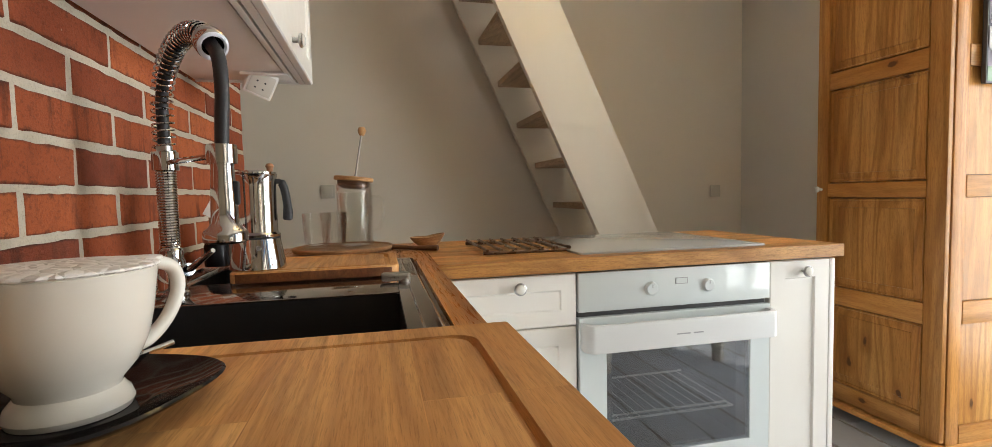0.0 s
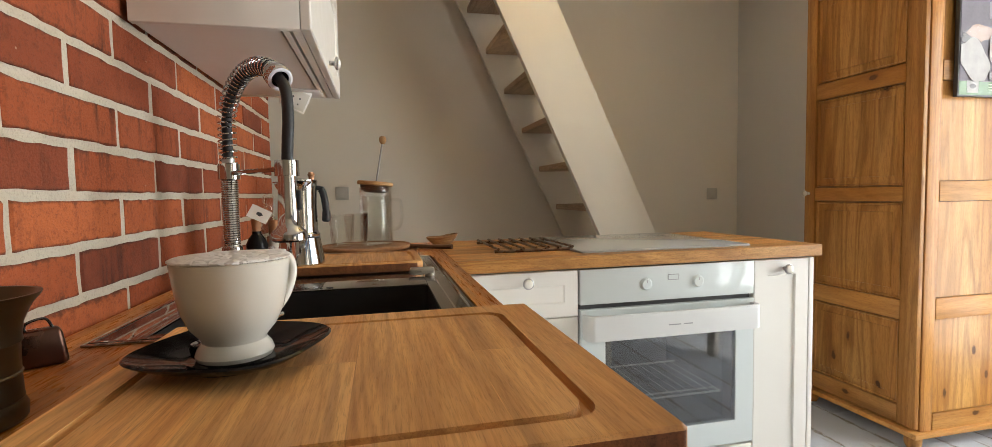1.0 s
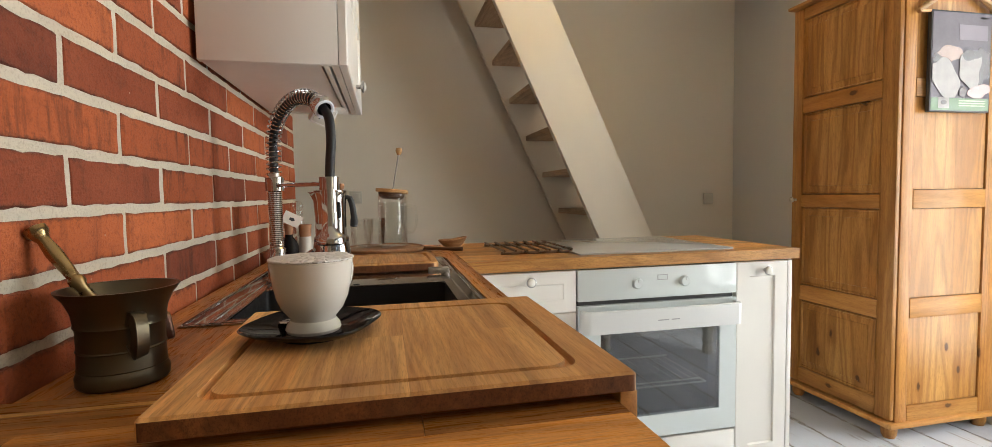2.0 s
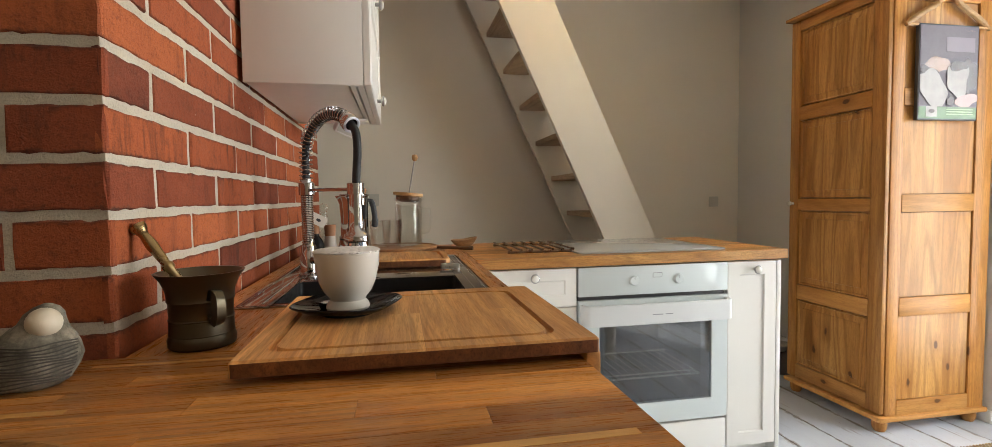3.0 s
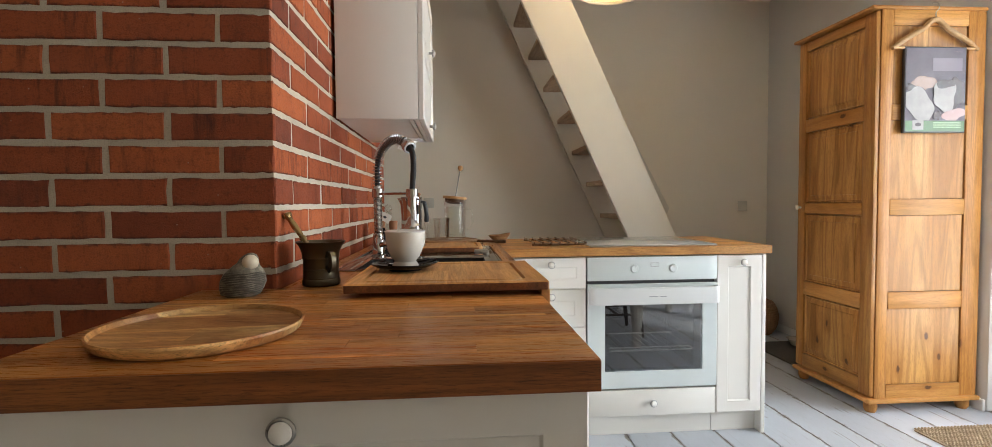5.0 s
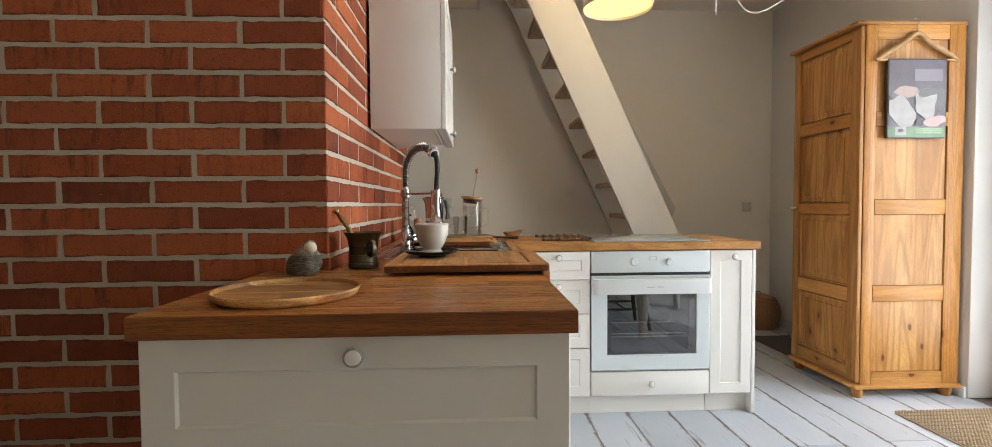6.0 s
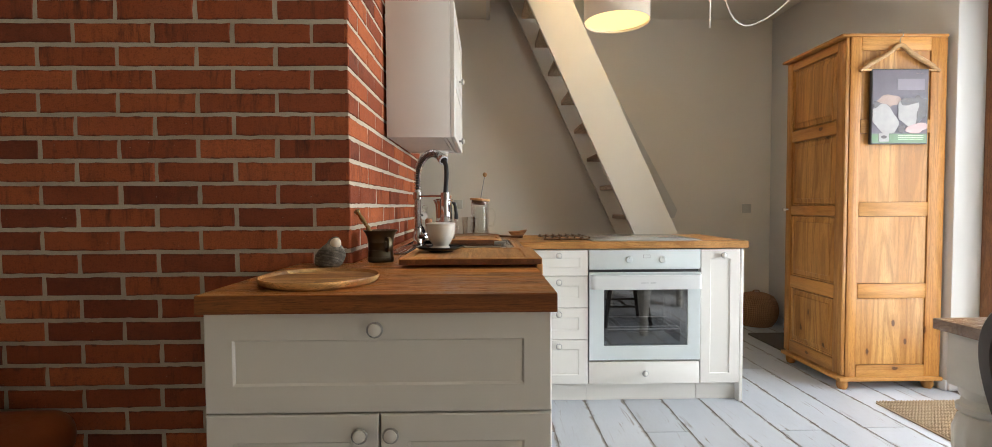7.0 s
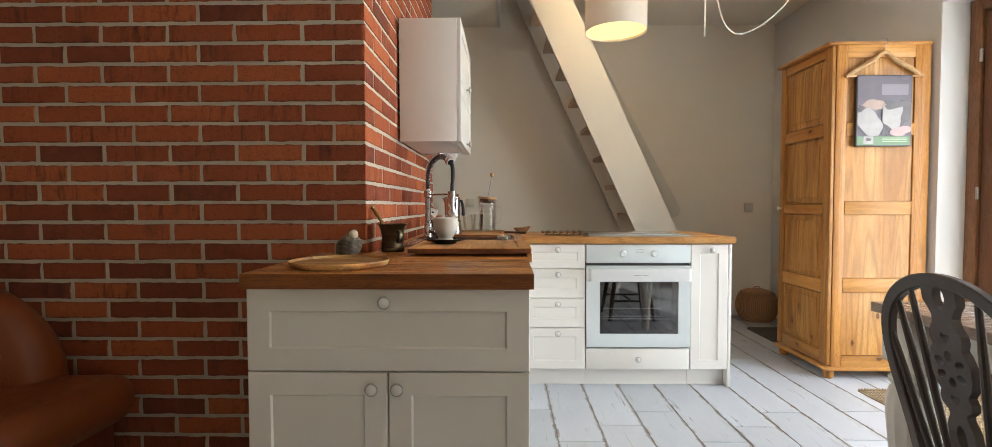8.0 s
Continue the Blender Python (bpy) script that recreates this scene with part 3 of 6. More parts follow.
def glazed_door(name, DOOR_S, DOOR_N):
    """Brown wooden double door to the garden, with glass and a sill."""
    x0, x1 = RIGHT + 0.16, RIGHT + 0.25
    d = thing(name, (x0, DOOR_S, 0), "brown wooden glazed garden door in a deep white reveal", "door", kind="structure")
    f = box(x0, x1, DOOR_N - 0.075, DOOR_N, 0, DOOR_H, 0.006)
    box(x0, x1, DOOR_S, DOOR_S + 0.075, 0, DOOR_H, 0.006, bm=f)
    box(x0, x1, DOOR_S + 0.075, DOOR_N - 0.075, DOOR_H - 0.075, DOOR_H, 0.006, bm=f)
    box(x0, x1, DOOR_S + 0.075, DOOR_N - 0.075, 0, 0.05, 0.006, bm=f)
    part("door_frame", f, M_FRAME, d)
    a, b = DOOR_S + 0.08, DOOR_N - 0.08
    mid = (a + b) / 2
    for y0, y1 in ((a, mid - 0.004), (mid + 0.004, b)):
        s = box(x0 + 0.015, x1 - 0.01, y0, y0 + 0.095, 0.055, DOOR_H - 0.08, 0.006)
        box(x0 + 0.015, x1 - 0.01, y1 - 0.095, y1, 0.055, DOOR_H - 0.08, 0.006, bm=s)
        box(x0 + 0.015, x1 - 0.01, y0 + 0.095, y1 - 0.095, 0.055, 0.17, 0.006, bm=s)
        box(x0 + 0.015, x1 - 0.01, y0 + 0.095, y1 - 0.095, DOOR_H - 0.175, DOOR_H - 0.08, 0.006, bm=s)
        leaf = part("door_leaf", s, M_FRAME, d)
        g = part("pane", box(x0 + 0.036, x0 + 0.042, y0 + 0.088, y1 - 0.088, 0.165, DOOR_H - 0.17), M_PANE, leaf, smooth=0)
        g.visible_shadow = False
    for z in (0.35, 1.12, 1.9):
        part("hinge", tube([(x0 - 0.004, DOOR_N - 0.082, z - 0.035), (x0 - 0.004, DOOR_N - 0.082, z + 0.035)], 0.008), M_STEEL, d, "pale steel hinge")


glazed_door("door_1", DOOR_S, DOOR_N)
glazed_door("door_2", WIN_S, WIN_N)

# ---- loft stair ----


def loft_stair():
    s = thing("loft_stair", (1.6, 2.4, 0), "steep cream painted loft stair with open bare wooden treads", "stair")
    lean = 0.46
    lo, hi = 1.475, 1.81

    def board(y0, y1, up, lo=lo):
        return prism([(lo, 0), (hi, 0), (hi - lean * up, up), (lo - lean * up, up)], y0, y1, "y", 0.003)

    part("stringer", board(2.40, 2.44, 2.95), M_STAIR, s)
    part("stringer", board(3.10, 3.14, 2.95, 1.50), M_STAIR, s)
    for k in range(11):
        z = 0.191 + 0.2525 * k
        x = lo - lean * z + 0.055
        part("tread", box(x, x + 0.215, 2.44, 3.10, z, z + 0.034, 0.004), M_TREAD, s)
    return s


loft_stair()
skirt = prism([(1.60, 0.93), (1.69, 0.95), (1.715, 1.02), (0.80, 2.72), (0.62, 2.72), (1.48, 0.93)], BACK - 0.012, BACK, "y", 0.003)
solid("stair_skirt", skirt, paint("pale_wall_panel", (0.66, 0.63, 0.57), 0.5, 0.03, 3.0), "pale painted wall panel behind the loft stair", "panel", at=(1.2, BACK, 0.93))


# ---- kitchen cabinets ----
def knob_at(parent, x, y, z, axis="y", size=1.0):
    """White porcelain knob in a chrome ring, standing off a front that faces -y or +x."""
    turn = pose(0, 0, 0, 90, 0, 0) if axis == "y" else pose(0, 0, 0, 0, 90, 0)
    r = 0.0155 * size
    k = part("knob", lathe(((0, 0), (0.006, 0), (0.006, 0.012), (r * 0.95, 0.015), (r * 1.08, 0.018), (r * 1.08, 0.021), (r * 0.92, 0.0225)), 24, (x, y, z), turn=turn), M_STEEL, parent, "chrome knob with a white porcelain button")
    part("button", lathe(((r * 0.86, 0.0222), (r * 0.80, 0.0255), (r * 0.5, 0.028), (0, 0.029)), 24, (x, y, z), turn=turn), M_BUTTON, k, "white porcelain button")


def shaker(x0, x1, z0, z1, y, thick=0.019, rail=0.055, depth=0.006):
    """A front that faces -y: flat frame with a sunk field."""
    b = bmesh.new()
    e = 0.003
    outer = [(x0, z0), (x1, z0), (x1, z1), (x0, z1)]
    loops = []
    for inset, yy in ((0, y + thick), (0, y + e), (e, y), (rail, y), (rail + 0.0045, y + depth)):
        loops.append([b.verts.new((px + inset * (1 if px == x0 else -1), yy, pz + inset * (1 if pz == z0 else -1))) for px, pz in outer])
    for p, q in zip(loops, loops[1:]):
        for i in range(4):
            b.faces.new((p[i], p[(i + 1) % 4], q[(i + 1) % 4], q[i]))
    b.faces.new(loops[-1])
    b.faces.new(loops[0])
    return b


def shaker_x(y0, y1, z0, z1, x, **kw):
    """The same front turned to face +x."""
    b = shaker(y0, y1, z0, z1, 0, **kw)
    for v in b.verts:
        v.co = Vector((x - v.co.y, v.co.x, v.co.z))
    return b


def peninsula():
    x0, x1, yf, yb = -0.668, 0.109, -0.297, BY - 0.01
    c = thing("base_cabinet", (x0, yf, 0), "off-white base cabinet with one wide drawer over two doors", "cabinet")
    part("body", box(x0 + 0.001, x1 - 0.001, yf + 0.021, yb, 0.095, 0.829), M_CAB, c)
    part("plinth", box(x0 + 0.01, x1 - 0.03, yf + 0.06, yb, 0, 0.095), M_CAB, c)
    d = part("drawer_front", shaker(x0, x1, 0.601, 0.829, yf, rail=0.062), M_CAB, c, smooth=20)
    knob_at(d, -0.284, yf, 0.793, size=1.1)
    for a, b, k in ((x0, -0.2822, -0.321), (-0.2778, x1, -0.252)):
        door = part("door", shaker(a, b, 0.10, 0.5965, yf, rail=0.062), M_CAB, c, smooth=20)
        knob_at(door, k, yf, 0.556, size=1.1)


def sink_cabinet():
    c = thing("sink_cabinet", (BX, BY + 0.3, 0), "off-white cabinet under the sink with plain doors", "cabinet")
    part("body", box(BX + 0.005, 0.09, BY + 0.005, 1.86, 0.095, 0.66), M_CAB, c)
    part("plinth", box(BX + 0.005, 0.05, BY + 0.005, 1.86, 0, 0.095), M_CAB, c)
    for a, b in ((BY + 0.01, 0.70), (0.703, 1.22)):
        part("door", shaker_x(a, b, 0.10, 0.829, 0.112), M_CAB, c)


def drawer_cabinet():
    yf = 1.252
    c = thing("drawer_cabinet", (0.15, yf, 0), "white cabinet with four shaker drawers", "cabinet")
    part("body", box(0.113, 0.5045, yf + 0.021, 1.84, 0.10, 0.829), M_CAB, c)
    part("plinth", box(0.113, 0.5055, yf + 0.05, 1.84, 0, 0.10), M_CAB, c)
    part("filler", box(0.114, 0.151, yf + 0.001, yf + 0.02, 0.104, 0.829, 0.002), M_CAB, c)
    for z0, z1 in ((0.690, 0.829), (0.519, 0.687), (0.347, 0.516), (0.104, 0.344)):
        d = part("drawer_front", shaker(0.154, 0.504, z0, z1, yf, rail=0.05 if z1 - z0 > 0.15 else 0.042, depth=0.0025), M_CAB, c, smooth=20)
        knob_at(d, 0.345, yf, z1 - 0.030)


def narrow_cabinet():
    yf = 1.252
    c = thing("narrow_cabinet", (1.11, yf, 0), "narrow white cabinet with a tall shaker door beside the oven", "cabinet")
    part("body", box(1.1095, 1.322, yf + 0.021, 1.84, 0.10, 0.829), M_CAB, c)
    d = part("door", shaker(1.110, 1.3215, 0.104, 0.829, yf, rail=0.052), M_CAB, c, smooth=20)
    part("plinth", box(1.1095, 1.322, yf + 0.05, 1.84, 0, 0.10), M_CAB, c)
    part("end_panel", box(1.3235, 1.342, yf + 0.001, 1.84, 0, 0.829, 0.002), M_CAB, c)
    knob_at(d, 1.225, yf, 0.797)


def oven():
    """Built-in white oven in its housing, with a low drawer."""
    yf = 1.252
    x0, x1 = 0.508, 1.107
    h = thing("oven_housing", (x0, yf, 0), "white oven housing with a low drawer and plinth", "cabinet")
    part("body", box(x0 - 0.001, x1, yf + 0.021, 1.84, 0.10, 0.225), M_CAB, h)
    part("back", box(x0 - 0.001, x1, 1.80, 1.84, 0.225, 0.829), M_CAB, h)
    part("plinth", box(x0 - 0.002, x1, yf + 0.05, 1.84, 0, 0.10), M_CAB, h)
    d = part("drawer_front", box(x0 + 0.001, x1 - 0.001, yf, yf + 0.019, 0.104, 0.224, 0.003), M_CAB, h)
    knob_at(d, 0.808, yf, 0.165)
    o = thing("oven", (x0, yf, 0.226), "white built-in oven with a dark glass window and two round dials", "oven")
    part("control_panel", box(x0 + 0.001, x1 - 0.001, yf - 0.004, yf + 0.02, 0.722, 0.829, 0.003), M_OVEN, o, "glossy white glass control panel")
    part("seal", ring(x0 + 0.004, x1 - 0.004, 0.227, 0.722, 0.612, 1.004, 0.322, 0.662, yf + 0.0125, yf + 0.0205), M_DARK, o, "black gap round the door")
    wx0, wx1, wz0, wz1 = 0.588, 1.038, 0.312, 0.640
    f = ring(x0 + 0.001, x1 - 0.001, 0.234, 0.707, wx0, wx1, wz0, wz1, yf - 0.006, yf + 0.02)
    door = part("oven_door", f, M_OVEN, o, "glossy white glass oven door")
    part("window", box(wx0, wx1, yf - 0.0045, yf + 0.001, wz0, wz1), M_OVENGLASS, door, "dark tinted oven window", smooth=0).visible_shadow = False
    left = [(x0 + 0.030 - 0.024 * math.cos(radians(a)), yf - 0.028 - 0.024 * math.sin(radians(a))) for a in range(0, 91, 15)]
    right = [(x1 - 0.030 + 0.024 * math.sin(radians(a)), yf - 0.028 - 0.024 * math.cos(radians(a))) for a in range(0, 91, 15)]
    inner_r = [(x1 - 0.034 + 0.016 * math.cos(radians(a)), yf - 0.024 - 0.016 * math.sin(radians(a))) for a in range(0, 91, 15)]
    inner_l = [(x0 + 0.034 - 0.016 * math.sin(radians(a)), yf - 0.024 - 0.016 * math.cos(radians(a))) for a in range(0, 91, 15)]
    bar = prism([(x0 + 0.006, yf - 0.006)] + left + right + [(x1 - 0.006, yf - 0.006), (x1 - 0.018, yf - 0.006)] + inner_r + inner_l + [(x0 + 0.018, yf - 0.006)], 0.622, 0.696, "z", 0.002)
    handle = part("handle", bar, M_HANDLE, door, "satin white bar handle with small grey lettering")
    part("lettering", box(0.772, 0.812, yf - 0.0528, yf - 0.0521, 0.655, 0.6585), M_GREYPRINT, door, "small grey lettering")
    part("lettering", box(0.822, 0.852, yf - 0.0528, yf - 0.0521, 0.655, 0.6585), M_GREYPRINT, door, "small grey lettering")
    # cavity, with its rack
    cv = box(0.545, 0.55, yf + 0.021, 1.70, 0.28, 0.68)
    box(1.065, 1.07, yf + 0.021, 1.70, 0.28, 0.68, bm=cv)
    box(0.55, 1.065, yf + 0.021, 1.70, 0.275, 0.28, bm=cv)
    box(0.55, 1.065, yf + 0.021, 1.70, 0.68, 0.685, bm=cv)
    box(0.55, 1.065, 1.695, 1.70, 0.28, 0.68, bm=cv)
    part("cavity", cv, M_BOWL, o, "dark enamel oven cavity")
    rk = tube([(0.56, yf + 0.06, 0.385), (1.055, yf + 0.06, 0.385)], 0.0035, 8)
    tube([(0.56, 1.62, 0.385), (1.055, 1.62, 0.385)], 0.0035, 8, bm=rk)
    tube([(0.60, yf + 0.06, 0.385), (0.63, yf + 0.055, 0.402), (1.0, yf + 0.055, 0.402), (1.03, yf + 0.06, 0.385)], 0.003, 8, bm=rk)
    for i in range(14):
        x = 0.585 + i * 0.034
        tube([(x, yf + 0.06, 0.389), (x, 1.62, 0.389)], 0.0011, 6, bm=rk)
    part("rack", rk, M_RACK, o, "chrome wire oven rack")
    for x in (0.722, 0.900):
        turn = pose(0, 0, 0, 90, 0, 0)
        k = part("dial", lathe(((0, 0), (0.020, 0), (0.020, 0.0025), (0.0175, 0.004), (0.0168, 0.008), (0.015, 0.0095), (0, 0.0095)), 32, (x, yf - 0.004, 0.775), turn=turn), M_OVEN, o, "white round dial in a pale ring")
        part("pointer", box(x - 0.001, x + 0.001, yf - 0.0142, yf - 0.0134, 0.779, 0.788), M_GREYPRINT, k)
    part("display", box(0.797, 0.835, yf - 0.0048, yf - 0.0039, 0.783, 0.801), M_GREYPRINT, o, "small grey display window", smooth=0)
    part("display_face", box(0.799, 0.833, yf - 0.0054, yf - 0.0046, 0.785, 0.799), M_OVEN, o, smooth=0)


peninsula()
sink_cabinet()
drawer_cabinet()
narrow_cabinet()
oven()


# ---- worktops ----
SX0, SX1, SY0, SY1 = -0.44, 0.085, 0.593, 1.39     # the sink's rim
def staves(parent, x0, x1, y0, y1, z0, z1, along, material, width=0.0455, hole=None, seed=0):
    """Glued staves, each its own piece, between the given edges; hole: (x0, x1, y0, y1) left out."""
    rnd = random.Random(seed)
    a0, a1, b0, b1 = (x0, x1, y0, y1) if along == "x" else (y0, y1, x0, x1)
    n = max(1, round((b1 - b0) / width))
    step = (b1 - b0) / n
    for i in range(n):
        lo, hi = b0 + step * i, b0 + step * (i + 1)
        cuts = [a0]
        pos = a0 + rnd.uniform(0.12, 0.55) + (9 if i in (0, n - 1) else 0)
        while pos < a1 - 0.10:
            cuts.append(pos)
            pos += rnd.uniform(0.28, 0.70)
        cuts.append(a1)
        for p, q in zip(cuts, cuts[1:]):
            spans = [(p, q)]
            if hole:
                h = hole if along == "x" else (hole[2], hole[3], hole[0], hole[1])
                if lo < h[3] - 0.004 and hi > h[2] + 0.004:
                    spans = [s for s in ((p, min(q, h[0])), (max(p, h[1]), q)) if s[1] - s[0] > 0.004]
            for s0, s1 in spans:
                g = 0.00012
                d = (s0 + g, s1 - g, lo + g, hi - g) if along == "x" else (lo + g, hi - g, s0 + g, s1 - g)
                part("stave", box(*d, z0, z1 + rnd.uniform(-0.00012, 0.00012), 0.0004, 1), material, parent, smooth=0)


near_top = thing("near_worktop", (-0.28, 0, TOP - 0.042), "oiled brown butcher-block worktop with long staves", "worktop")
staves(near_top, -0.674, 0.119, -0.318, BY - 0.002, TOP - 0.042, TOP, "x", M_TOP_X, seed=4)
for a, e, lo, hi in ((-0.300, 0.094, -0.0535, -0.0415), (-0.660, -0.455, 0.110, 0.121), (-0.510, -0.335, 0.263, 0.271)):
    part("sapwood_strip", box(a, e, lo, hi, TOP - 0.01, TOP + 0.0003), M_SAPWOOD, near_top, "pale sapwood strip", smooth=0)
# thin front strip in a darker tone than the staves
part("front_edge", box(-0.674, 0.119, -0.3196, -0.3181, TOP - 0.0415, TOP - 0.0015, 0.0004, 1), M_TOP_EDGE, near_top, "dark red-brown front edge")
sink_top = thing("sink_worktop", (-0.2, 1, TOP - 0.041), "oiled brown butcher-block worktop cut out for the sink", "worktop")
staves(sink_top, BX + 0.009, 0.137, BY, 1.866, TOP - 0.041, TOP - 0.0006, "y", M_TOP_Y, hole=(SX0 + 0.012, SX1 - 0.012, SY0 + 0.012, SY1 - 0.012), seed=9)
oven_top = thing("oven_worktop", (0.75, 1.55, TOP - 0.04), "honey-coloured butcher-block worktop over the oven", "worktop")
staves(oven_top, 0.138, 1.361, 1.240, 1.866, TOP - 0.037, TOP, "x", M_TOP_LIGHT, seed=2)


def sink():
    s = thing("sink", ((SX0 + SX1) / 2, (SY0 + SY1) / 2, TOP - 0.2), "dark stainless steel inset sink with a bright rim", "sink")
    bx0, bx1 = -0.372, 0.030
    b1, b2 = (0.625, 0.905), (1.11, 1.355)
    z = TOP + 0.0025
    r = box(SX0, bx0, SY0, SY1, z - 0.003, z + 0.001, 0.001)
    box(bx1, SX1, SY0, SY1, z - 0.003, z + 0.001, 0.001, bm=r)
    for y0, y1 in ((SY0, b1[0]), (b1[1], b2[0]), (b2[1], SY1)):
        box(bx0, bx1, y0, y1, z - 0.003, z + 0.001, 0.001, bm=r)
    part("rim", r, M_SINKSTEEL, s, "polished steel rim")
    e = tube([(SX0 + 0.008, SY0 + 0.008, z), (SX1 - 0.008, SY0 + 0.008, z), (SX1 - 0.008, SY1 - 0.008, z), (SX0 + 0.008, SY1 - 0.008, z), (SX0 + 0.008, SY0 + 0.008, z)], 0.003, 8)
    tube([(bx1 + 0.022, SY0 + 0.03, z), (bx1 + 0.022, SY1 - 0.03, z)], 0.0025, 8, bm=e)
    tube([(bx0 - 0.02, SY0 + 0.03, z), (bx0 - 0.02, SY1 - 0.03, z)], 0.0025, 8, bm=e)
    part("raised_edge", e, M_CHROME, s, "bright raised edge")
    for y0, y1 in (b1, b2):
        d = 0.165
        w = box(bx0 - 0.0005, bx1 + 0.0005, y0 - 0.0005, y1 + 0.0005, z - d, z - 0.002)
        bmesh.ops.delete(w, geom=[f for f in w.faces if f.normal.z > 0.9], context="FACES")
        bmesh.ops.bevel(w, geom=[e for e in w.edges if len(e.link_faces) == 2], offset=0.012, segments=3, affect="EDGES", profile=0.5)
        bowl = part("bowl", w, M_BOWL, s, "black sink bowl")
        part("drain", lathe(((0, 0.002), (0.034, 0.002), (0.04, 0.006), (0.044, 0.001)), 24, ((bx0 + bx1) / 2, (y0 + y1) / 2, z - d)), M_CHROME, bowl)
    k = box(0.0, 0.055, 1.00, 1.022, z + 0.004, z + 0.02, 0.004)
    lathe(((0, 0), (0.012, 0), (0.012, 0.008), (0, 0.008)), 20, (0.045, 1.011, z), bm=k)
    part("drain_lever", k, M_STEEL, s, "small steel drain lever")


sink()


def tap():
    x, y = -0.366, 1.01
    hx, hy = -0.218, 0.803
    way = Vector((hx - x, hy - y, 0))
    span = way.length
    way.normalize()
    t = thing("kitchen_tap", (x, y, TOP + 0.003), "chrome spring-neck kitchen tap with a black hose", "tap")
    z = TOP + 0.003
    part("base", lathe(((0, 0), (0.027, 0), (0.027, 0.006), (0.0225, 0.009), (0.0225, 0.062), (0.020, 0.066), (0.020, 0.082), (0.0165, 0.086), (0, 0.086)), 32, (x, y, z)), M_CHROME, t)
    lever = tube([(x + 0.015, y - 0.018, z + 0.045), (x + 0.045, y - 0.052, z + 0.052)], 0.011, 14)
    tube([(x + 0.05, y - 0.058, z + 0.054), (x + 0.10, y - 0.105, z + 0.088)], [0.006, 0.004], 10, bm=lever)
    part("lever", lever, M_CHROME, t)
    # tight spring, then the open coils over the arch
    low, joint, shoulder = z + 0.086, 1.122, 1.205
    rise = 0.100
    inner = tube([(x, y, low - 0.002), (x, y, joint + 0.02)], 0.0125, 16)
    part("column", inner, M_STEEL, t)

    def coil(points, turns_at, r, wire):
        """A helix round a line of points."""
        pts, out = [Vector(p) for p in points], []
        side = None
        total = 0.0
        for i, p in enumerate(pts):
            d = (pts[min(i + 1, len(pts) - 1)] - pts[max(i - 1, 0)]).normalized()
            if side is None:
                side = d.orthogonal().normalized()
            side = (side - d * side.dot(d)).normalized()
            if i:
                total += (p - pts[i - 1]).length
            a = 2 * math.pi * total / turns_at
            out.append(p + r * (math.cos(a) * side + math.sin(a) * d.cross(side)))
        return tube(out, wire, 6)

    def line(a, b, n):
        return [Vector(a).lerp(Vector(b), i / n) for i in range(n + 1)]

    part("tight_spring", coil(line((x, y, low), (x, y, joint), 560), 0.0048, 0.0145, 0.0024), M_CHROME, t)
    arch = [Vector((x, y, joint + (shoulder - joint) * i / 60)) for i in range(60)]
    for i in range(101):
        a = math.pi * i / 100 * 0.76
        s = span / 2 * (1 - math.cos(a)) * 1.06
        arch.append(Vector((x, y, shoulder)) + way * s + Vector((0, 0, rise * math.sin(a))))
    fine = []
    for a, b in zip(arch, arch[1:]):
        fine += [a.lerp(b, k / 3) for k in range(3)]
    part("open_spring", coil(fine, 0.0125, 0.0165, 0.0019), M_CHROME, t)
    tip = arch[-1]
    part("hose", tube(arch[::4] + smooth_path([tip, (hx + 0.004, hy - 0.005, tip.z - 0.028), (hx + 0.007, hy - 0.008, tip.z - 0.075), (hx + 0.004, hy - 0.004, 1.16), (hx, hy, 1.10)], 8), 0.0098, 14), M_RUBBER, t, "black braided hose")
    d = (arch[-1] - arch[-4]).normalized()
    turn = d.to_track_quat("Z", "Y").to_matrix().to_4x4()
    collar = part("collar", lathe(((0.0125, -0.020), (0.0165, -0.020), (0.0185, -0.012), (0.0225, -0.006), (0.0225, 0.010), (0.0205, 0.013), (0.0150, 0.013), (0.0140, 0.009), (0.0125, -0.004)), 32, tip, turn=turn), M_CHROME, t)
    part("rim_ring", lathe(((0.0152, 0.0132), (0.0205, 0.0132), (0.0215, 0.0150), (0.0180, 0.0165), (0.0152, 0.0150), (0.0152, 0.0132)), 32, tip, turn=turn), M_COLLAR, collar, "pale satin rim")
    # arm that holds the spray head
    arm = tube([(x, y, joint - 0.010), (hx, hy, joint - 0.012)], 0.0048, 10)
    lathe(((0.0145, -0.015), (0.021, -0.015), (0.021, 0.017), (0.0145, 0.017)), 28, (x, y, joint - 0.008), bm=arm)
    lathe(((0.012, -0.013), (0.0205, -0.013), (0.0205, 0.014), (0.012, 0.014)), 28, (hx, hy, joint - 0.012), bm=arm)
    part("arm", arm, M_CHROME, t)
    head = lathe(((0, -0.126), (0.026, -0.126), (0.0300, -0.123), (0.0305, -0.112), (0.028, -0.107), (0.0235, -0.104), (0.0185, -0.097), (0.0180, -0.075), (0.0155, -0.02), (0.0155, -0.002), (0.014, 0.0), (0.014, 0.012), (0, 0.012)), 32, (hx, hy, joint - 0.014))
    sp = part("spray_head", head, M_CHROME, t)
    part("button", box(hx + 0.014, hx + 0.0215, hy - 0.006, hy + 0.006, joint - 0.085, joint - 0.05, 0.003), M_RUBBER, sp, "black spray button")


tap()


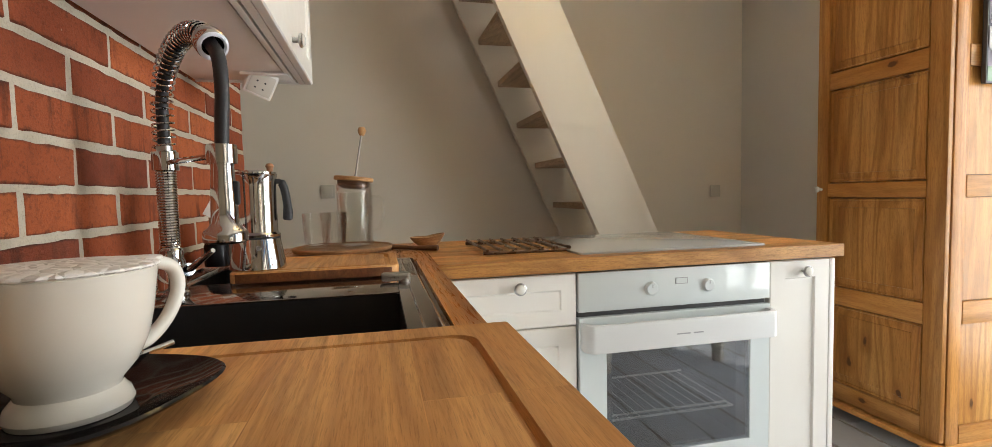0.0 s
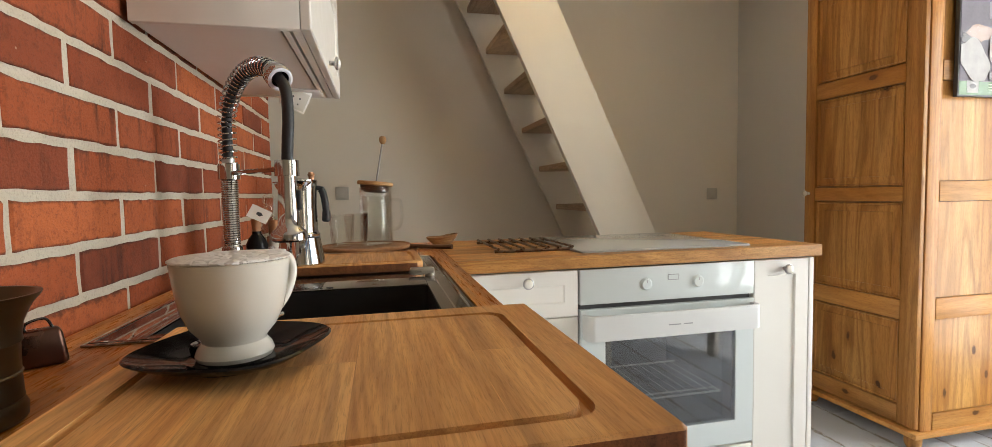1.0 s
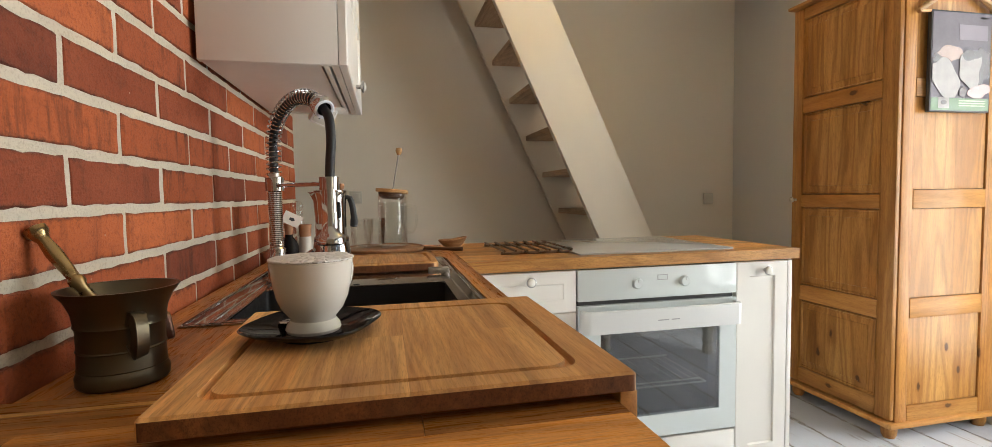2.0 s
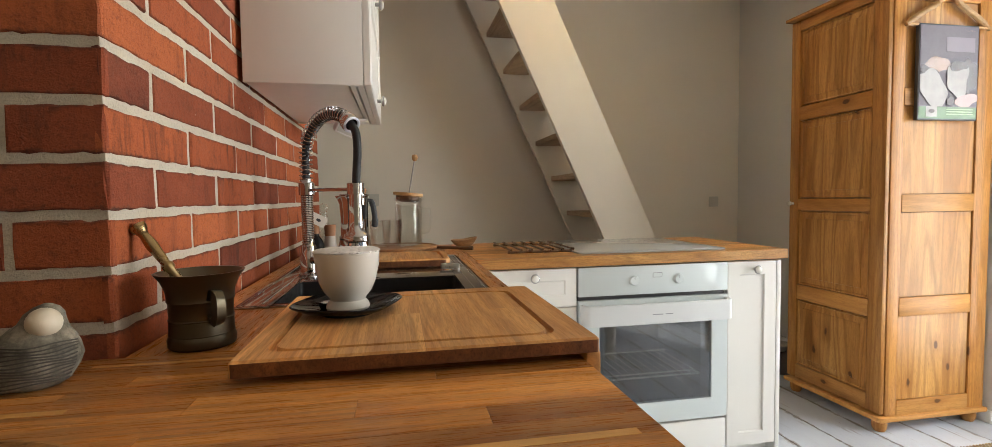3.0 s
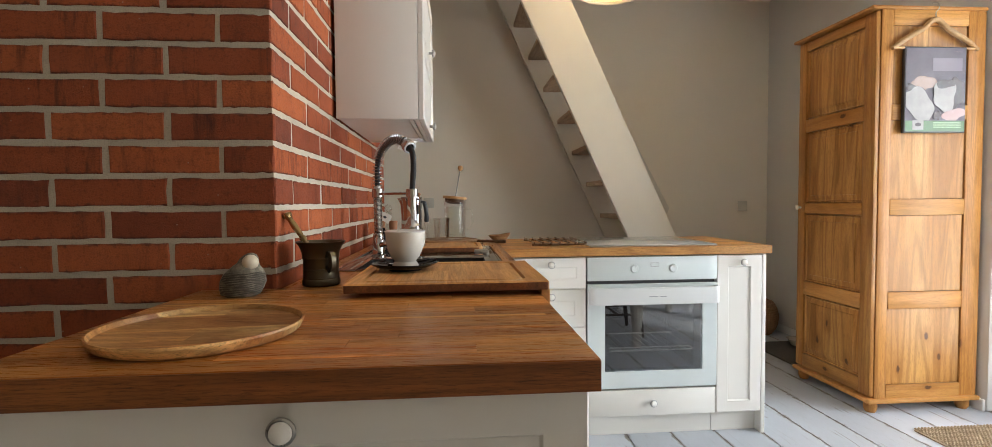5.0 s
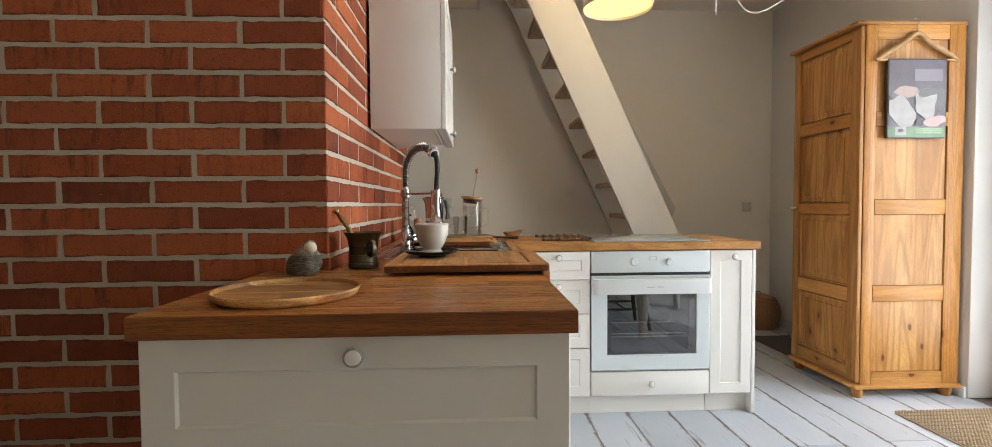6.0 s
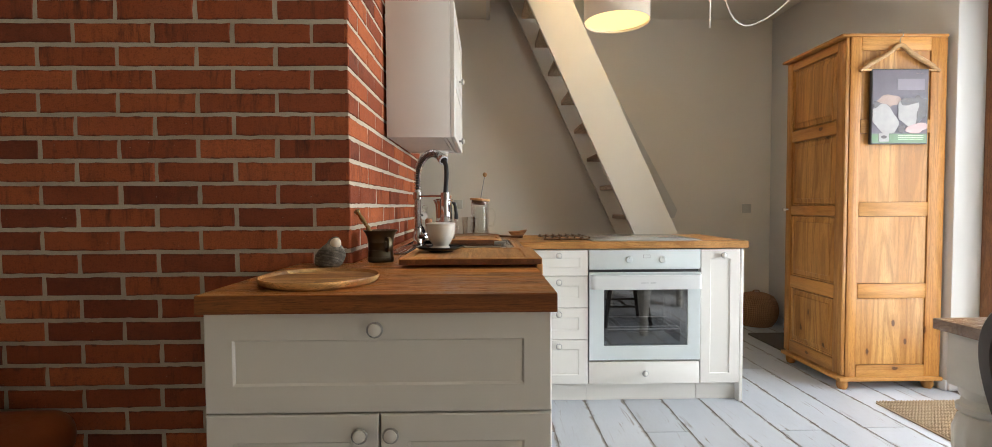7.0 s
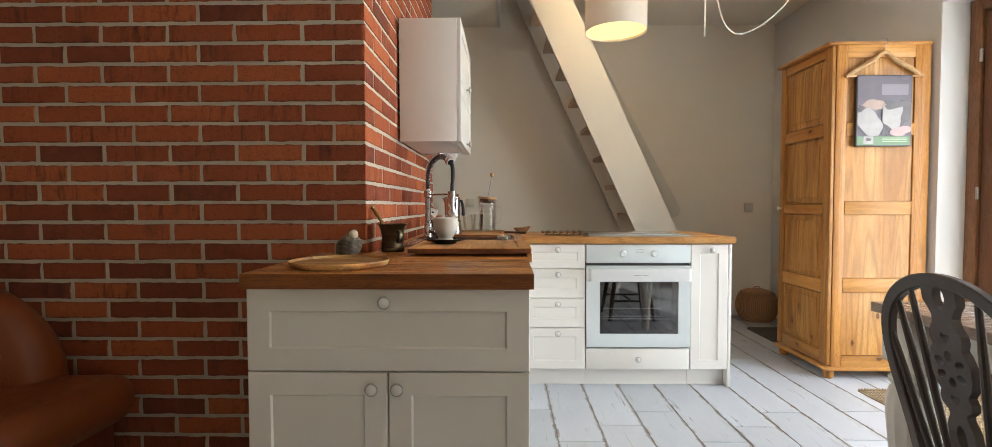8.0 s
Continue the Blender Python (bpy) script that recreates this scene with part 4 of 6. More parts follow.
# ---- wall cabinet and what hangs under it ----
def wall_cabinet():
    x0, xf = BX + 0.012, -0.199
    y0, y1, z0, z1 = 0.893, 1.600, 1.378, 1.992
    c = thing("wall_cabinet", (x0, y0, z0), "white wall cabinet with two stacked lift-up doors", "cabinet")
    part("side_panel", box(x0, xf, y0, y0 + 0.018, z0, z1, 0.0015), M_CAB, c)
    part("side_panel", box(x0, xf, y1 - 0.018, y1, z0, z1, 0.0015), M_CAB, c)
    part("top_panel", box(x0, xf, y0 + 0.018, y1 - 0.018, z1 - 0.018, z1), M_CAB, c)
    part("bottom_panel", box(x0, xf - 0.04, y0 + 0.018, y1 - 0.018, z0 + 0.004, z0 + 0.022), M_CAB, c)
    part("front_rail", box(xf - 0.034, xf - 0.022, y0 + 0.018, y1 - 0.018, z0, z0 + 0.022), M_CAB, c)
    part("front_rail", box(xf - 0.016, xf, y0 + 0.018, y1 - 0.018, z0, z0 + 0.022), M_CAB, c)
    part("back_panel", box(x0, x0 + 0.01, y0 + 0.018, y1 - 0.018, z0 + 0.022, z1 - 0.018), M_CAB, c)
    for a, e in ((z0, 1.6835), (1.6865, z1)):
        d = part("door", shaker_x(y0 + 0.001, y1 - 0.001, a, e, xf + 0.021), M_CAB, c, smooth=20)
        knob_at(d, xf + 0.021, 1.245, a + 0.026, "x")
    part("hanging_rail", box(BX + 0.002, x0, y0 + 0.03, y1 - 0.03, z1 - 0.10, z1 - 0.05), M_STEEL, c)


wall_cabinet()
o = thing("socket_box", (-0.318, 1.50, 1.378), "white twin socket box tilted under the wall cabinet", "socket")
TILT_BOX = pose(-0.302, 1.505, 1.361, 24, 20, 24)
b = box(-0.036, 0.036, -0.022, 0.026, -0.034, 0.034, 0.003)
bmesh.ops.transform(b, matrix=TILT_BOX, verts=b.verts)
bx = part("body", b, M_CORD, o)
b = box(-0.030, 0.030, -0.0245, -0.0222, -0.028, 0.028, 0.002)
bmesh.ops.transform(b, matrix=TILT_BOX, verts=b.verts)
face = part("face_plate", b, M_PLASTIC, bx)
for dx, dz in ((-0.012, 0.006), (0.008, 0.006), (-0.012, -0.012), (0.008, -0.012)):
    b = lathe(((0, 0), (0.0026, 0), (0.0026, 0.0006), (0, 0.0006)), 12, (dx, -0.0246, dz), turn=pose(0, 0, 0, 90, 0, 0))
    bmesh.ops.transform(b, matrix=TILT_BOX, verts=b.verts)
    part("pin_hole", b, M_DARK, bx)
part("mounting_plate", box(-0.345, -0.225, 1.465, 1.555, 1.3735, 1.3815, 0.002), M_CORD, o)


# ---- pine wardrobe ----
def wardrobe():
    x0, x1, y0, y1 = 1.985, 2.560, 1.400, 1.962
    zb, zt = 0.075, 2.0
    w = thing("wardrobe", (x0, y0, 0), "honey-coloured lacquered pine wardrobe with panelled door and side", "wardrobe")
    part("carcass", box(x0 + 0.026, x1, y0 + 0.014, y1, zb, zt), M_PINE, w)
    # side that faces the room: stiles, rails and sunk panels
    part("stile", box(x0 + 0.024, 2.070, y0, y0 + 0.022, zb, zt, 0.003), M_PINE, w)
    part("stile", box(2.468, x1, y0, y0 + 0.022, zb, zt, 0.003), M_PINE, w)
    rails = ((zb, 0.143), (0.528, 0.612), (0.996, 1.075), (1.466, 1.541), (1.926, zt))
    for a, b in rails:
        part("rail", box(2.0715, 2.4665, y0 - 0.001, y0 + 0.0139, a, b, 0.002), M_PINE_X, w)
    for (_, a), (b, _) in zip(rails, rails[1:]):
        # dark sheet shows in the gap round the panel as its shadow line
        part("groove", box(2.070, 2.468, y0 + 0.0132, y0 + 0.0139, a, b), M_DARKWOOD, w, "dark sheet that gives the shade in the panel joint")
        part("panel", box(2.0722, 2.4658, y0 + 0.008, y0 + 0.0131, a + 0.0022, b - 0.0022, 0.0008, 1), M_PINE_PANEL_LIT, w)
    # door, which faces -x
    d = part("door", box(x0, x0 + 0.022, y0 + 0.004, y0 + 0.075, zb + 0.01, zt - 0.005, 0.003), M_PINE, w, "panelled pine door")
    part("stile", box(x0, x0 + 0.022, y1 - 0.062, y1 - 0.004, zb + 0.01, zt - 0.005, 0.003), M_PINE, d)
    ya, yb = y0 + 0.075, y1 - 0.062
    rails = ((zb + 0.01, 0.160), (0.517, 0.595), (0.997, 1.057), (1.472, 1.545), (1.940, zt - 0.005))
    for a, b in rails:
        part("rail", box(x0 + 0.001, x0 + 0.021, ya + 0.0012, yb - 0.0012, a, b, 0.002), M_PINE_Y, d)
    for (_, a), (b, _) in zip(rails, rails[1:]):
        # raised field: bevelled from the frame
        p = bmesh.new()
        loops = []
        for inset, xx in ((0, x0 + 0.011), (0.0025, x0 + 0.017), (0.005, x0 + 0.017), (0.0075, x0 + 0.008), (0.013, x0 + 0.0095), (0.016, x0 + 0.013), (0.044, x0 + 0.0075), (0.0455, x0 + 0.0045)):
            loops.append([p.verts.new((xx, py + inset * (1 if py == ya else -1), pz + inset * (1 if pz == a else -1))) for py, pz in ((ya, a), (yb, a), (yb, b), (ya, b))])
        for q, r in zip(loops, loops[1:]):
            for i in range(4):
                p.faces.new((q[i], q[(i + 1) % 4], r[(i + 1) % 4], r[i]))
        p.faces.new(loops[-1])
        part("panel", p, M_PINE_PANEL, d, smooth=20)
    k = lathe(((0, 0), (0.007, 0), (0.006, 0.012), (0.012, 0.018), (0.0145, 0.026), (0.010, 0.033), (0, 0.035)), 24, (x0, y1 - 0.03, 1.032), turn=pose(0, 0, 0, 0, -90, 0))
    part("knob", k, M_PORCELAIN, d, "white porcelain knob")
    part("cornice", box(x0 - 0.030, x1, y0 - 0.010, y1 + 0.012, zt, zt + 0.018, 0.006), M_PINE_X, w)
    part("base_moulding", box(x0 - 0.016, x1 + 0.008, y0 - 0.016, y1 + 0.004, 0.052, zb, 0.006), M_PINE_X, w)
    for fx, fy in ((x0 + 0.03, y0 + 0.03), (x1 - 0.045, y0 + 0.03), (x0 + 0.03, y1 - 0.04), (x1 - 0.045, y1 - 0.04)):
        part("foot", lathe(((0, 0), (0.022, 0), (0.029, 0.015), (0.031, 0.035), (0.026, 0.052), (0, 0.052)), 24, (fx, fy, 0)), M_PINE, w)


wardrobe()


def hanger_and_calendar():
    y = 1.384
    h = thing("coat_hanger", (2.274, y, 1.81), "pale wooden coat hanger hung on the wardrobe side", "hanger")
    arms = smooth_path([(2.05, y, 1.808), (2.12, y, 1.852), (2.205, y, 1.897), (2.274, y, 1.942), (2.343, y, 1.897), (2.43, y, 1.852), (2.50, y, 1.808)], 6)
    b = tube(arms, [0.009] * 3 + [0.0125] * (len(arms) - 6) + [0.009] * 3, 10)
    for v in b.verts:
        v.co.z = v.co.z + (v.co.z - 1.81) * 0.06
    part("shoulder_piece", b, M_BAMBOO, h)
    part("bar", tube([(2.06, y, 1.812), (2.49, y, 1.812)], 0.0055, 10), M_BAMBOO, h)
    part("hook", tube(smooth_path([(2.274, y, 1.955), (2.274, y, 1.985), (2.290, y, 2.004), (2.286, y, 2.026), (2.272, y + 0.006, 2.034), (2.262, y + 0.012, 2.03)], 6), 0.0022, 8), M_STEEL, h, "bent steel hook")
    x0, x1, z0, z1, yf = 2.112, 2.434, 1.400, 1.816, 1.378
    c = thing("calendar", (x0, yf, z0), "wall calendar with a dim photo above a green strip", "calendar")
    part("block", box(x0, x1, yf, yf + 0.016, z0, z1, 0.001), M_DARK, c, "dark backing block")

    def flat(name, outline, level, mat):
        part(name, prism([(x0 + u * (x1 - x0), z0 + v * (z1 - z0)) for u, v in outline], yf - 0.0007 * (level + 1), yf - 0.0007 * level - 0.0001, "y"), mat, c, smooth=0)

    def blob(cx, cy, rx, ry, seed, turn=0.0):
        """A soft uneven patch."""
        wave = random.Random(seed)
        k = [(wave.uniform(0.03, 0.12), wave.uniform(0, 6.28)) for _ in range(4)]
        out = []
        for i in range(48):
            a = 2 * math.pi * i / 48
            r = 1 + sum(w * math.sin((j + 2) * a + ph) for j, (w, ph) in enumerate(k))
            u, v = rx * r * math.cos(a), ry * r * math.sin(a)
            out.append((min(0.985, max(0.02, cx + u * math.cos(turn) - v * math.sin(turn))), max(0.142, cy + u * math.sin(turn) + v * math.cos(turn))))
        return out

    flat("photo", [(0.02, 0.14), (0.985, 0.14), (0.985, 0.985), (0.02, 0.985)], 0, M_PHOTO_BG)
    flat("strip", [(0.02, 0.015), (0.985, 0.015), (0.985, 0.14), (0.02, 0.14)], 0, M_GREEN)
    blur = paint("photo_mauve", (0.115, 0.095, 0.115), 0.5, 0.3, 14)
    flat("shape", [(0.02, 0.60), (0.985, 0.70), (0.985, 0.985), (0.02, 0.985)], 1, blur)
    flat("window_shape", [(0.45, 0.72), (0.93, 0.72), (0.93, 0.87), (0.45, 0.87)], 2, paint("photo_pale", (0.21, 0.18, 0.21), 0.5, 0.1))
    flat("shape", blob(0.30, 0.57, 0.22, 0.085, 1, 0.1), 2, M_PHOTO_TAN)
    flat("shape", blob(0.18, 0.50, 0.17, 0.05, 2, -0.3), 3, M_PHOTO_DARK)
    flat("shape", blob(0.23, 0.33, 0.27, 0.17, 3, -0.4), 4, M_PHOTO_WHITE)
    flat("shape", blob(0.84, 0.47, 0.14, 0.18, 4), 2, M_PHOTO_DARK)
    flat("shape", blob(0.645, 0.43, 0.20, 0.17, 5, 0.1), 5, M_PHOTO_WHITE)
    flat("shape", blob(0.66, 0.57, 0.17, 0.045, 6, 0.05), 6, M_PHOTO_DARK)
    flat("shape", blob(0.80, 0.21, 0.19, 0.07, 7, 0.15), 6, M_PHOTO_PINK)
    flat("shape", blob(0.53, 0.20, 0.06, 0.05, 8), 5, M_PHOTO_DARK)
    flat("badge", [(0.14, 0.035), (0.32, 0.035), (0.32, 0.145), (0.14, 0.145)], 1, M_PHOTO_WHITE)
    flat("badge_mark", ellipse(0.23, 0.095, 0.05, 0.022, 16), 2, M_PHOTO_DARK)
    for v in (0.06, 0.085, 0.11):
        flat("text_bar", [(0.48, v), (0.93, v), (0.93, v + 0.010), (0.48, v + 0.010)], 1, paint("pale_green", (0.34, 0.45, 0.26), 0.3, 0.05))
    flat("text_bar", [(0.78, 0.94), (0.93, 0.94), (0.93, 0.95), (0.78, 0.95)], 1, M_PHOTO_PINK)


hanger_and_calendar()


# ---- things on the worktops ----
def slab_with_groove(name, x0, x1, y0, y1, z0, z1, r, margin, groove, mat, label, lip=None):
    """A board whose top has a rounded juice groove: rings of rounded rectangles from rim to field."""
    o = thing(name, ((x0 + x1) / 2, (y0 + y1) / 2, z0), label, "cutting board")
    b = bmesh.new()
    loops = []
    west, east, south, north = margin
    for k, inset, z in ((0, 0.0, z0), (0, 0.0, z1 - 0.003), (0, 0.003, z1), (1, 0.0, z1), (1, 0.0018, z1 - 0.008), (1, groove - 0.0018, z1 - 0.008), (1, groove, z1)):
        rr = 0.024 if k else max(r - min(inset, r * 0.4), 0.003)
        loops.append([b.verts.new((px, py, z)) for px, py in rounded(x0 + west * k + inset, x1 - east * k - inset, y0 + south * k + inset, y1 - north * k - inset, rr)])
    for p, q in zip(loops, loops[1:]):
        for i in range(len(p)):
            j = (i + 1) % len(p)
            b.faces.new((p[i], p[j], q[j], q[i]))
    b.faces.new(loops[-1])
    b.faces.new(loops[0])
    b.normal_update()
    for f in b.faces:
        c = f.calc_center_median()
        f.material_index = 1 if abs(f.normal.y) > 0.8 and (c.y < y0 + 0.004 or c.y > y1 - 0.004) else 0
    part("board", b, mat, o).data.materials.append(M_BOARD_END)
    if lip:
        part("lip", box(*lip, 0.0015), mat, o, "lip that hooks over the worktop edge")
    return o


over = slab_with_groove("grooved_board", -0.312, 0.138, 0.148, 0.546, TOP + 0.0105, TOP + 0.030, 0.006, (0.032, 0.047, 0.030, 0.040), 0.0095, M_BOARD, "thick brown wooden board with a juice groove over the sink edge", (0.1195, 0.1385, 0.149, 0.295, TOP - 0.022, TOP + 0.0104))
for by in (0.185, 0.500):
    part("batten", box(-0.290, 0.112, by, by + 0.022, TOP + 0.0045, TOP + 0.0104, 0.001), M_BOARD, over)
slab_with_groove("small_board", -0.300, 0.038, 1.090, 1.350, TOP + 0.0045, TOP + 0.026, 0.03, (0.018, 0.018, 0.018, 0.018), 0.012, M_BOARD, "brown wooden board with rounded corners lying on the sink")

BOARD = TOP + 0.030


def cup_and_saucer():
    x, y = -0.200, 0.378
    s = thing("saucer", (x, y, BOARD), "glossy black saucer on the wooden board", "saucer")
    dish = lathe(((0, 0.003), (0.035, 0.003), (0.036, 0.0), (0.042, 0.0), (0.044, 0.004), (0.070, 0.010), (0.082, 0.0165), (0.084, 0.0185), (0.082, 0.0200), (0.069, 0.0145), (0.046, 0.009), (0.040, 0.007), (0, 0.007)), 72, (x, y, BOARD))
    for v in dish.verts:
        dx, dy = v.co.x - x, v.co.y - y
        r = math.hypot(dx, dy)
        if r > 0.043:
            a = math.atan2(dy, dx) + 0.35
            k = 1 / (abs(math.cos(a)) ** 3 + abs(math.sin(a)) ** 3) ** (1 / 3) * 0.955
            k = 1 + (k - 1) * min(1.0, (r - 0.043) / 0.03)
            v.co.x, v.co.y = x + dx * k, y + dy * k
    part("dish", dish, M_BLACK, s)
    part("foot_ring", lathe(((0.036, 0.0002), (0.042, 0.0002), (0.0425, 0.0022), (0.0355, 0.0022), (0.036, 0.0002)), 48, (x, y, BOARD)), M_BLACK, s)
    sp = thing("teaspoon", (x, y, BOARD + 0.0235), "small polished steel teaspoon lying on the saucer", "spoon")
    part("handle", tube([(x - 0.030, y + 0.036, BOARD + 0.0135), (x - 0.006, y + 0.060, BOARD + 0.017), (x + 0.026, y + 0.096, BOARD + 0.0235)], [0.0018, 0.0018, 0.0024], 8), M_CHROME, sp)
    part("bowl", lathe(((0, -0.003), (0.010, -0.002), (0.0125, 0.001), (0.010, 0.0), (0, -0.0015)), 20, (x - 0.036, y + 0.030, BOARD + 0.0125), 1.0, 1.2), M_CHROME, sp)
    z = BOARD + 0.0072
    c = thing("cup", (x, y, z), "white porcelain cup on a foot, covered with an embossed lid", "cup")
    body = lathe(((0, 0.004), (0.028, 0.003), (0.033, 0.0), (0.0345, 0.004), (0.0325, 0.010), (0.028, 0.0155), (0.029, 0.019), (0.038, 0.030), (0.0445, 0.045), (0.048, 0.062), (0.0505, 0.082), (0.0517, 0.0915),
                  (0.0507, 0.0925), (0.0492, 0.0915), (0.0478, 0.080), (0.0455, 0.062), (0.042, 0.046), (0.036, 0.033), (0.026, 0.022), (0, 0.019)), 64, (x, y, z))
    part("body", body, M_PORCELAIN, c)
    a = math.atan2(0.84, 0.54)
    hx, hy = math.cos(a), math.sin(a)
    pts = [(x + hx * r, y + hy * r, z + h) for r, h in ((0.046, 0.086), (0.060, 0.090), (0.075, 0.084), (0.079, 0.068), (0.070, 0.048), (0.054, 0.034), (0.038, 0.0305))]
    part("handle", tube(smooth_path(pts, 8), 0.0052, 14), M_PORCELAIN, c)
    lid = lathe(((0, 0.0925), (0.0515, 0.0925), (0.053, 0.0935), (0.0525, 0.0948), (0.049, 0.0962), (0.03, 0.0975), (0, 0.098)), 56, (x, y, z))
    lathe(((0, 0.0935), (0.016, 0.0935), (0.016, 0.0955), (0, 0.096)), 24, (x + hx * 0.048, y + hy * 0.048, z), bm=lid)
    part("lid", lid, M_LID, c, "embossed white lid")


cup_and_saucer()


def mortar():
    x, y = -0.408, 0.352
    m = thing("mortar", (x, y, TOP), "heavy old bronze mortar with two lugs on the worktop", "mortar")
    body = lathe(((0, 0.002), (0.043, 0.0), (0.0455, 0.003), (0.046, 0.012), (0.0440, 0.017), (0.0432, 0.0185), (0.0440, 0.0200), (0.0435, 0.022), (0.0428, 0.040), (0.0440, 0.0415), (0.0428, 0.043), (0.0432, 0.066), (0.0450, 0.0685), (0.0445, 0.072), (0.046, 0.084), (0.052, 0.099), (0.0585, 0.107), (0.060, 0.110),
                  (0.0565, 0.110), (0.049, 0.101), (0.041, 0.086), (0.038, 0.05), (0.034, 0.018), (0, 0.014)), 56, (x, y, TOP))
    part("body", body, M_BRONZE, m)
    for a in (-0.9, -0.9 + math.pi):
        dx, dy = math.cos(a), math.sin(a)
        pts = [(x + dx * r, y + dy * r, TOP + h) for r, h in ((0.040, 0.078), (0.058, 0.079), (0.064, 0.070), (0.063, 0.052), (0.056, 0.043), (0.042, 0.046))]
        part("lug", tube(smooth_path(pts, 5), [0.0105] * 6 + [0.0090] * 20, 4), M_BRONZE, m, smooth=20)
    p = thing("pestle", (x, y, TOP + 0.02), "worn brass pestle leaning in the mortar", "pestle")
    foot, top = Vector((x + 0.016, y - 0.004, TOP + 0.030)), Vector((-0.494, 0.360, 1.052))
    way = (top - foot)
    turn = way.to_track_quat("Z", "Y").to_matrix().to_4x4()
    n = way.length
    prof = [(0, -0.008), (0.013, -0.004), (0.0145, 0.004), (0.012, 0.012), (0.008, 0.02), (0.0062, n * 0.55), (0.0085, n * 0.57), (0.0085, n * 0.60), (0.0062, n * 0.62), (0.0075, n * 0.72), (0.0085, n * 0.80), (0.0065, n * 0.90), (0.0085, n * 0.93), (0.0115, n * 0.955), (0.0115, n * 0.99), (0.008, n), (0, n)]
    part("shaft", lathe(prof, 24, foot, turn=turn), M_BRASS, p)


mortar()


def stone_bird():
    """Squat ceramic bird: fat body drawn out to a tail, incised breast, pale round head."""
    x, y = -0.547, 0.212
    prof = [(0, 0.0), (0.033, 0.0), (0.044, 0.006), (0.0505, 0.020), (0.0510, 0.033), (0.0475, 0.046), (0.0400, 0.057), (0.0315, 0.066), (0.0245, 0.075), (0.0195, 0.084), (0.0125, 0.0925), (0.005, 0.0965), (0, 0.097)]
    b = lathe(prof, 44, (x, y, TOP), 0.94, 0.86)
    for v in b.verts:
        h = max(0.0, (v.co.z - TOP) / 0.09)
        v.co.x += 0.022 * h ** 1.4
        side = x - v.co.x
        if side > 0.02 and 0.15 < h < 0.75:
            v.co.x += (side - 0.02) * 0.10
            v.co.z += (side - 0.02) * 0.12
        v.co += 0.0026 * noise.noise_vector(v.co * 55) + 0.0008 * noise.noise_vector(v.co * 190)
    body_faces = len(b.faces)
    lathe([(0.0172 * math.sin(math.pi * i / 12), -0.0172 * math.cos(math.pi * i / 12)) for i in range(13)], 24, (x + 0.0275, y - 0.0135, TOP + 0.0760), bm=b)
    head_faces = len(b.faces)
    for k in range(12):
        z = TOP + 0.010 + k * 0.0040
        h = (z - TOP) / 0.09
        r = 0.0490 * math.sqrt(max(0.05, 1 - ((h - 0.36) / 0.62) ** 2))
        pts = [(x + 0.022 * h ** 1.4 + r * math.cos(a), y + r * 0.92 * math.sin(a), z + 0.0012 * math.sin(5 * a + k)) for a in (radians(-135 + 8 * i) for i in range(17))]
        tube(pts, 0.0011, 4, bm=b)
    for i, f in enumerate(b.faces):
        f.material_index = 0 if i < body_faces else 1 if i < head_faces else 2
    bird = solid("ceramic_bird", b, M_STONE, "small squat grey ceramic bird with a pale head", "figurine", at=(x, y, TOP))
    bird.data.materials.append(M_STONEHEAD)
    bird.data.materials.append(M_DARKLINE)


stone_bird()


def serving_tray():
    cx, cy, rx, ry = -0.461, -0.134, 0.148, 0.146
    t = thing("wooden_tray", (cx, cy, TOP), "flat round mango-wood serving tray with a raised rim", "tray")
    turn = pose(0, 0, 0, 0, 0, 10)
    base = ((0, 0.004), (0.80, 0.003), (0.90, 0.0), (0.955, 0.004), (0.955, 0.0115), (0.90, 0.0105), (0, 0.0105))
    rim = ((0.9555, 0.0042), (0.97, 0.006), (1.0, 0.016), (0.995, 0.0195), (0.978, 0.0195), (0.9555, 0.0125), (0.9555, 0.0042))
    part("dish", lathe(base, 72, (cx, cy, TOP), rx, ry, turn=turn), M_TRAYWOOD, t)
    part("rim", lathe(rim, 72, (cx, cy, TOP), rx, ry, turn=turn), M_TRAYWOOD, t, "raised rounded rim")


serving_tray()


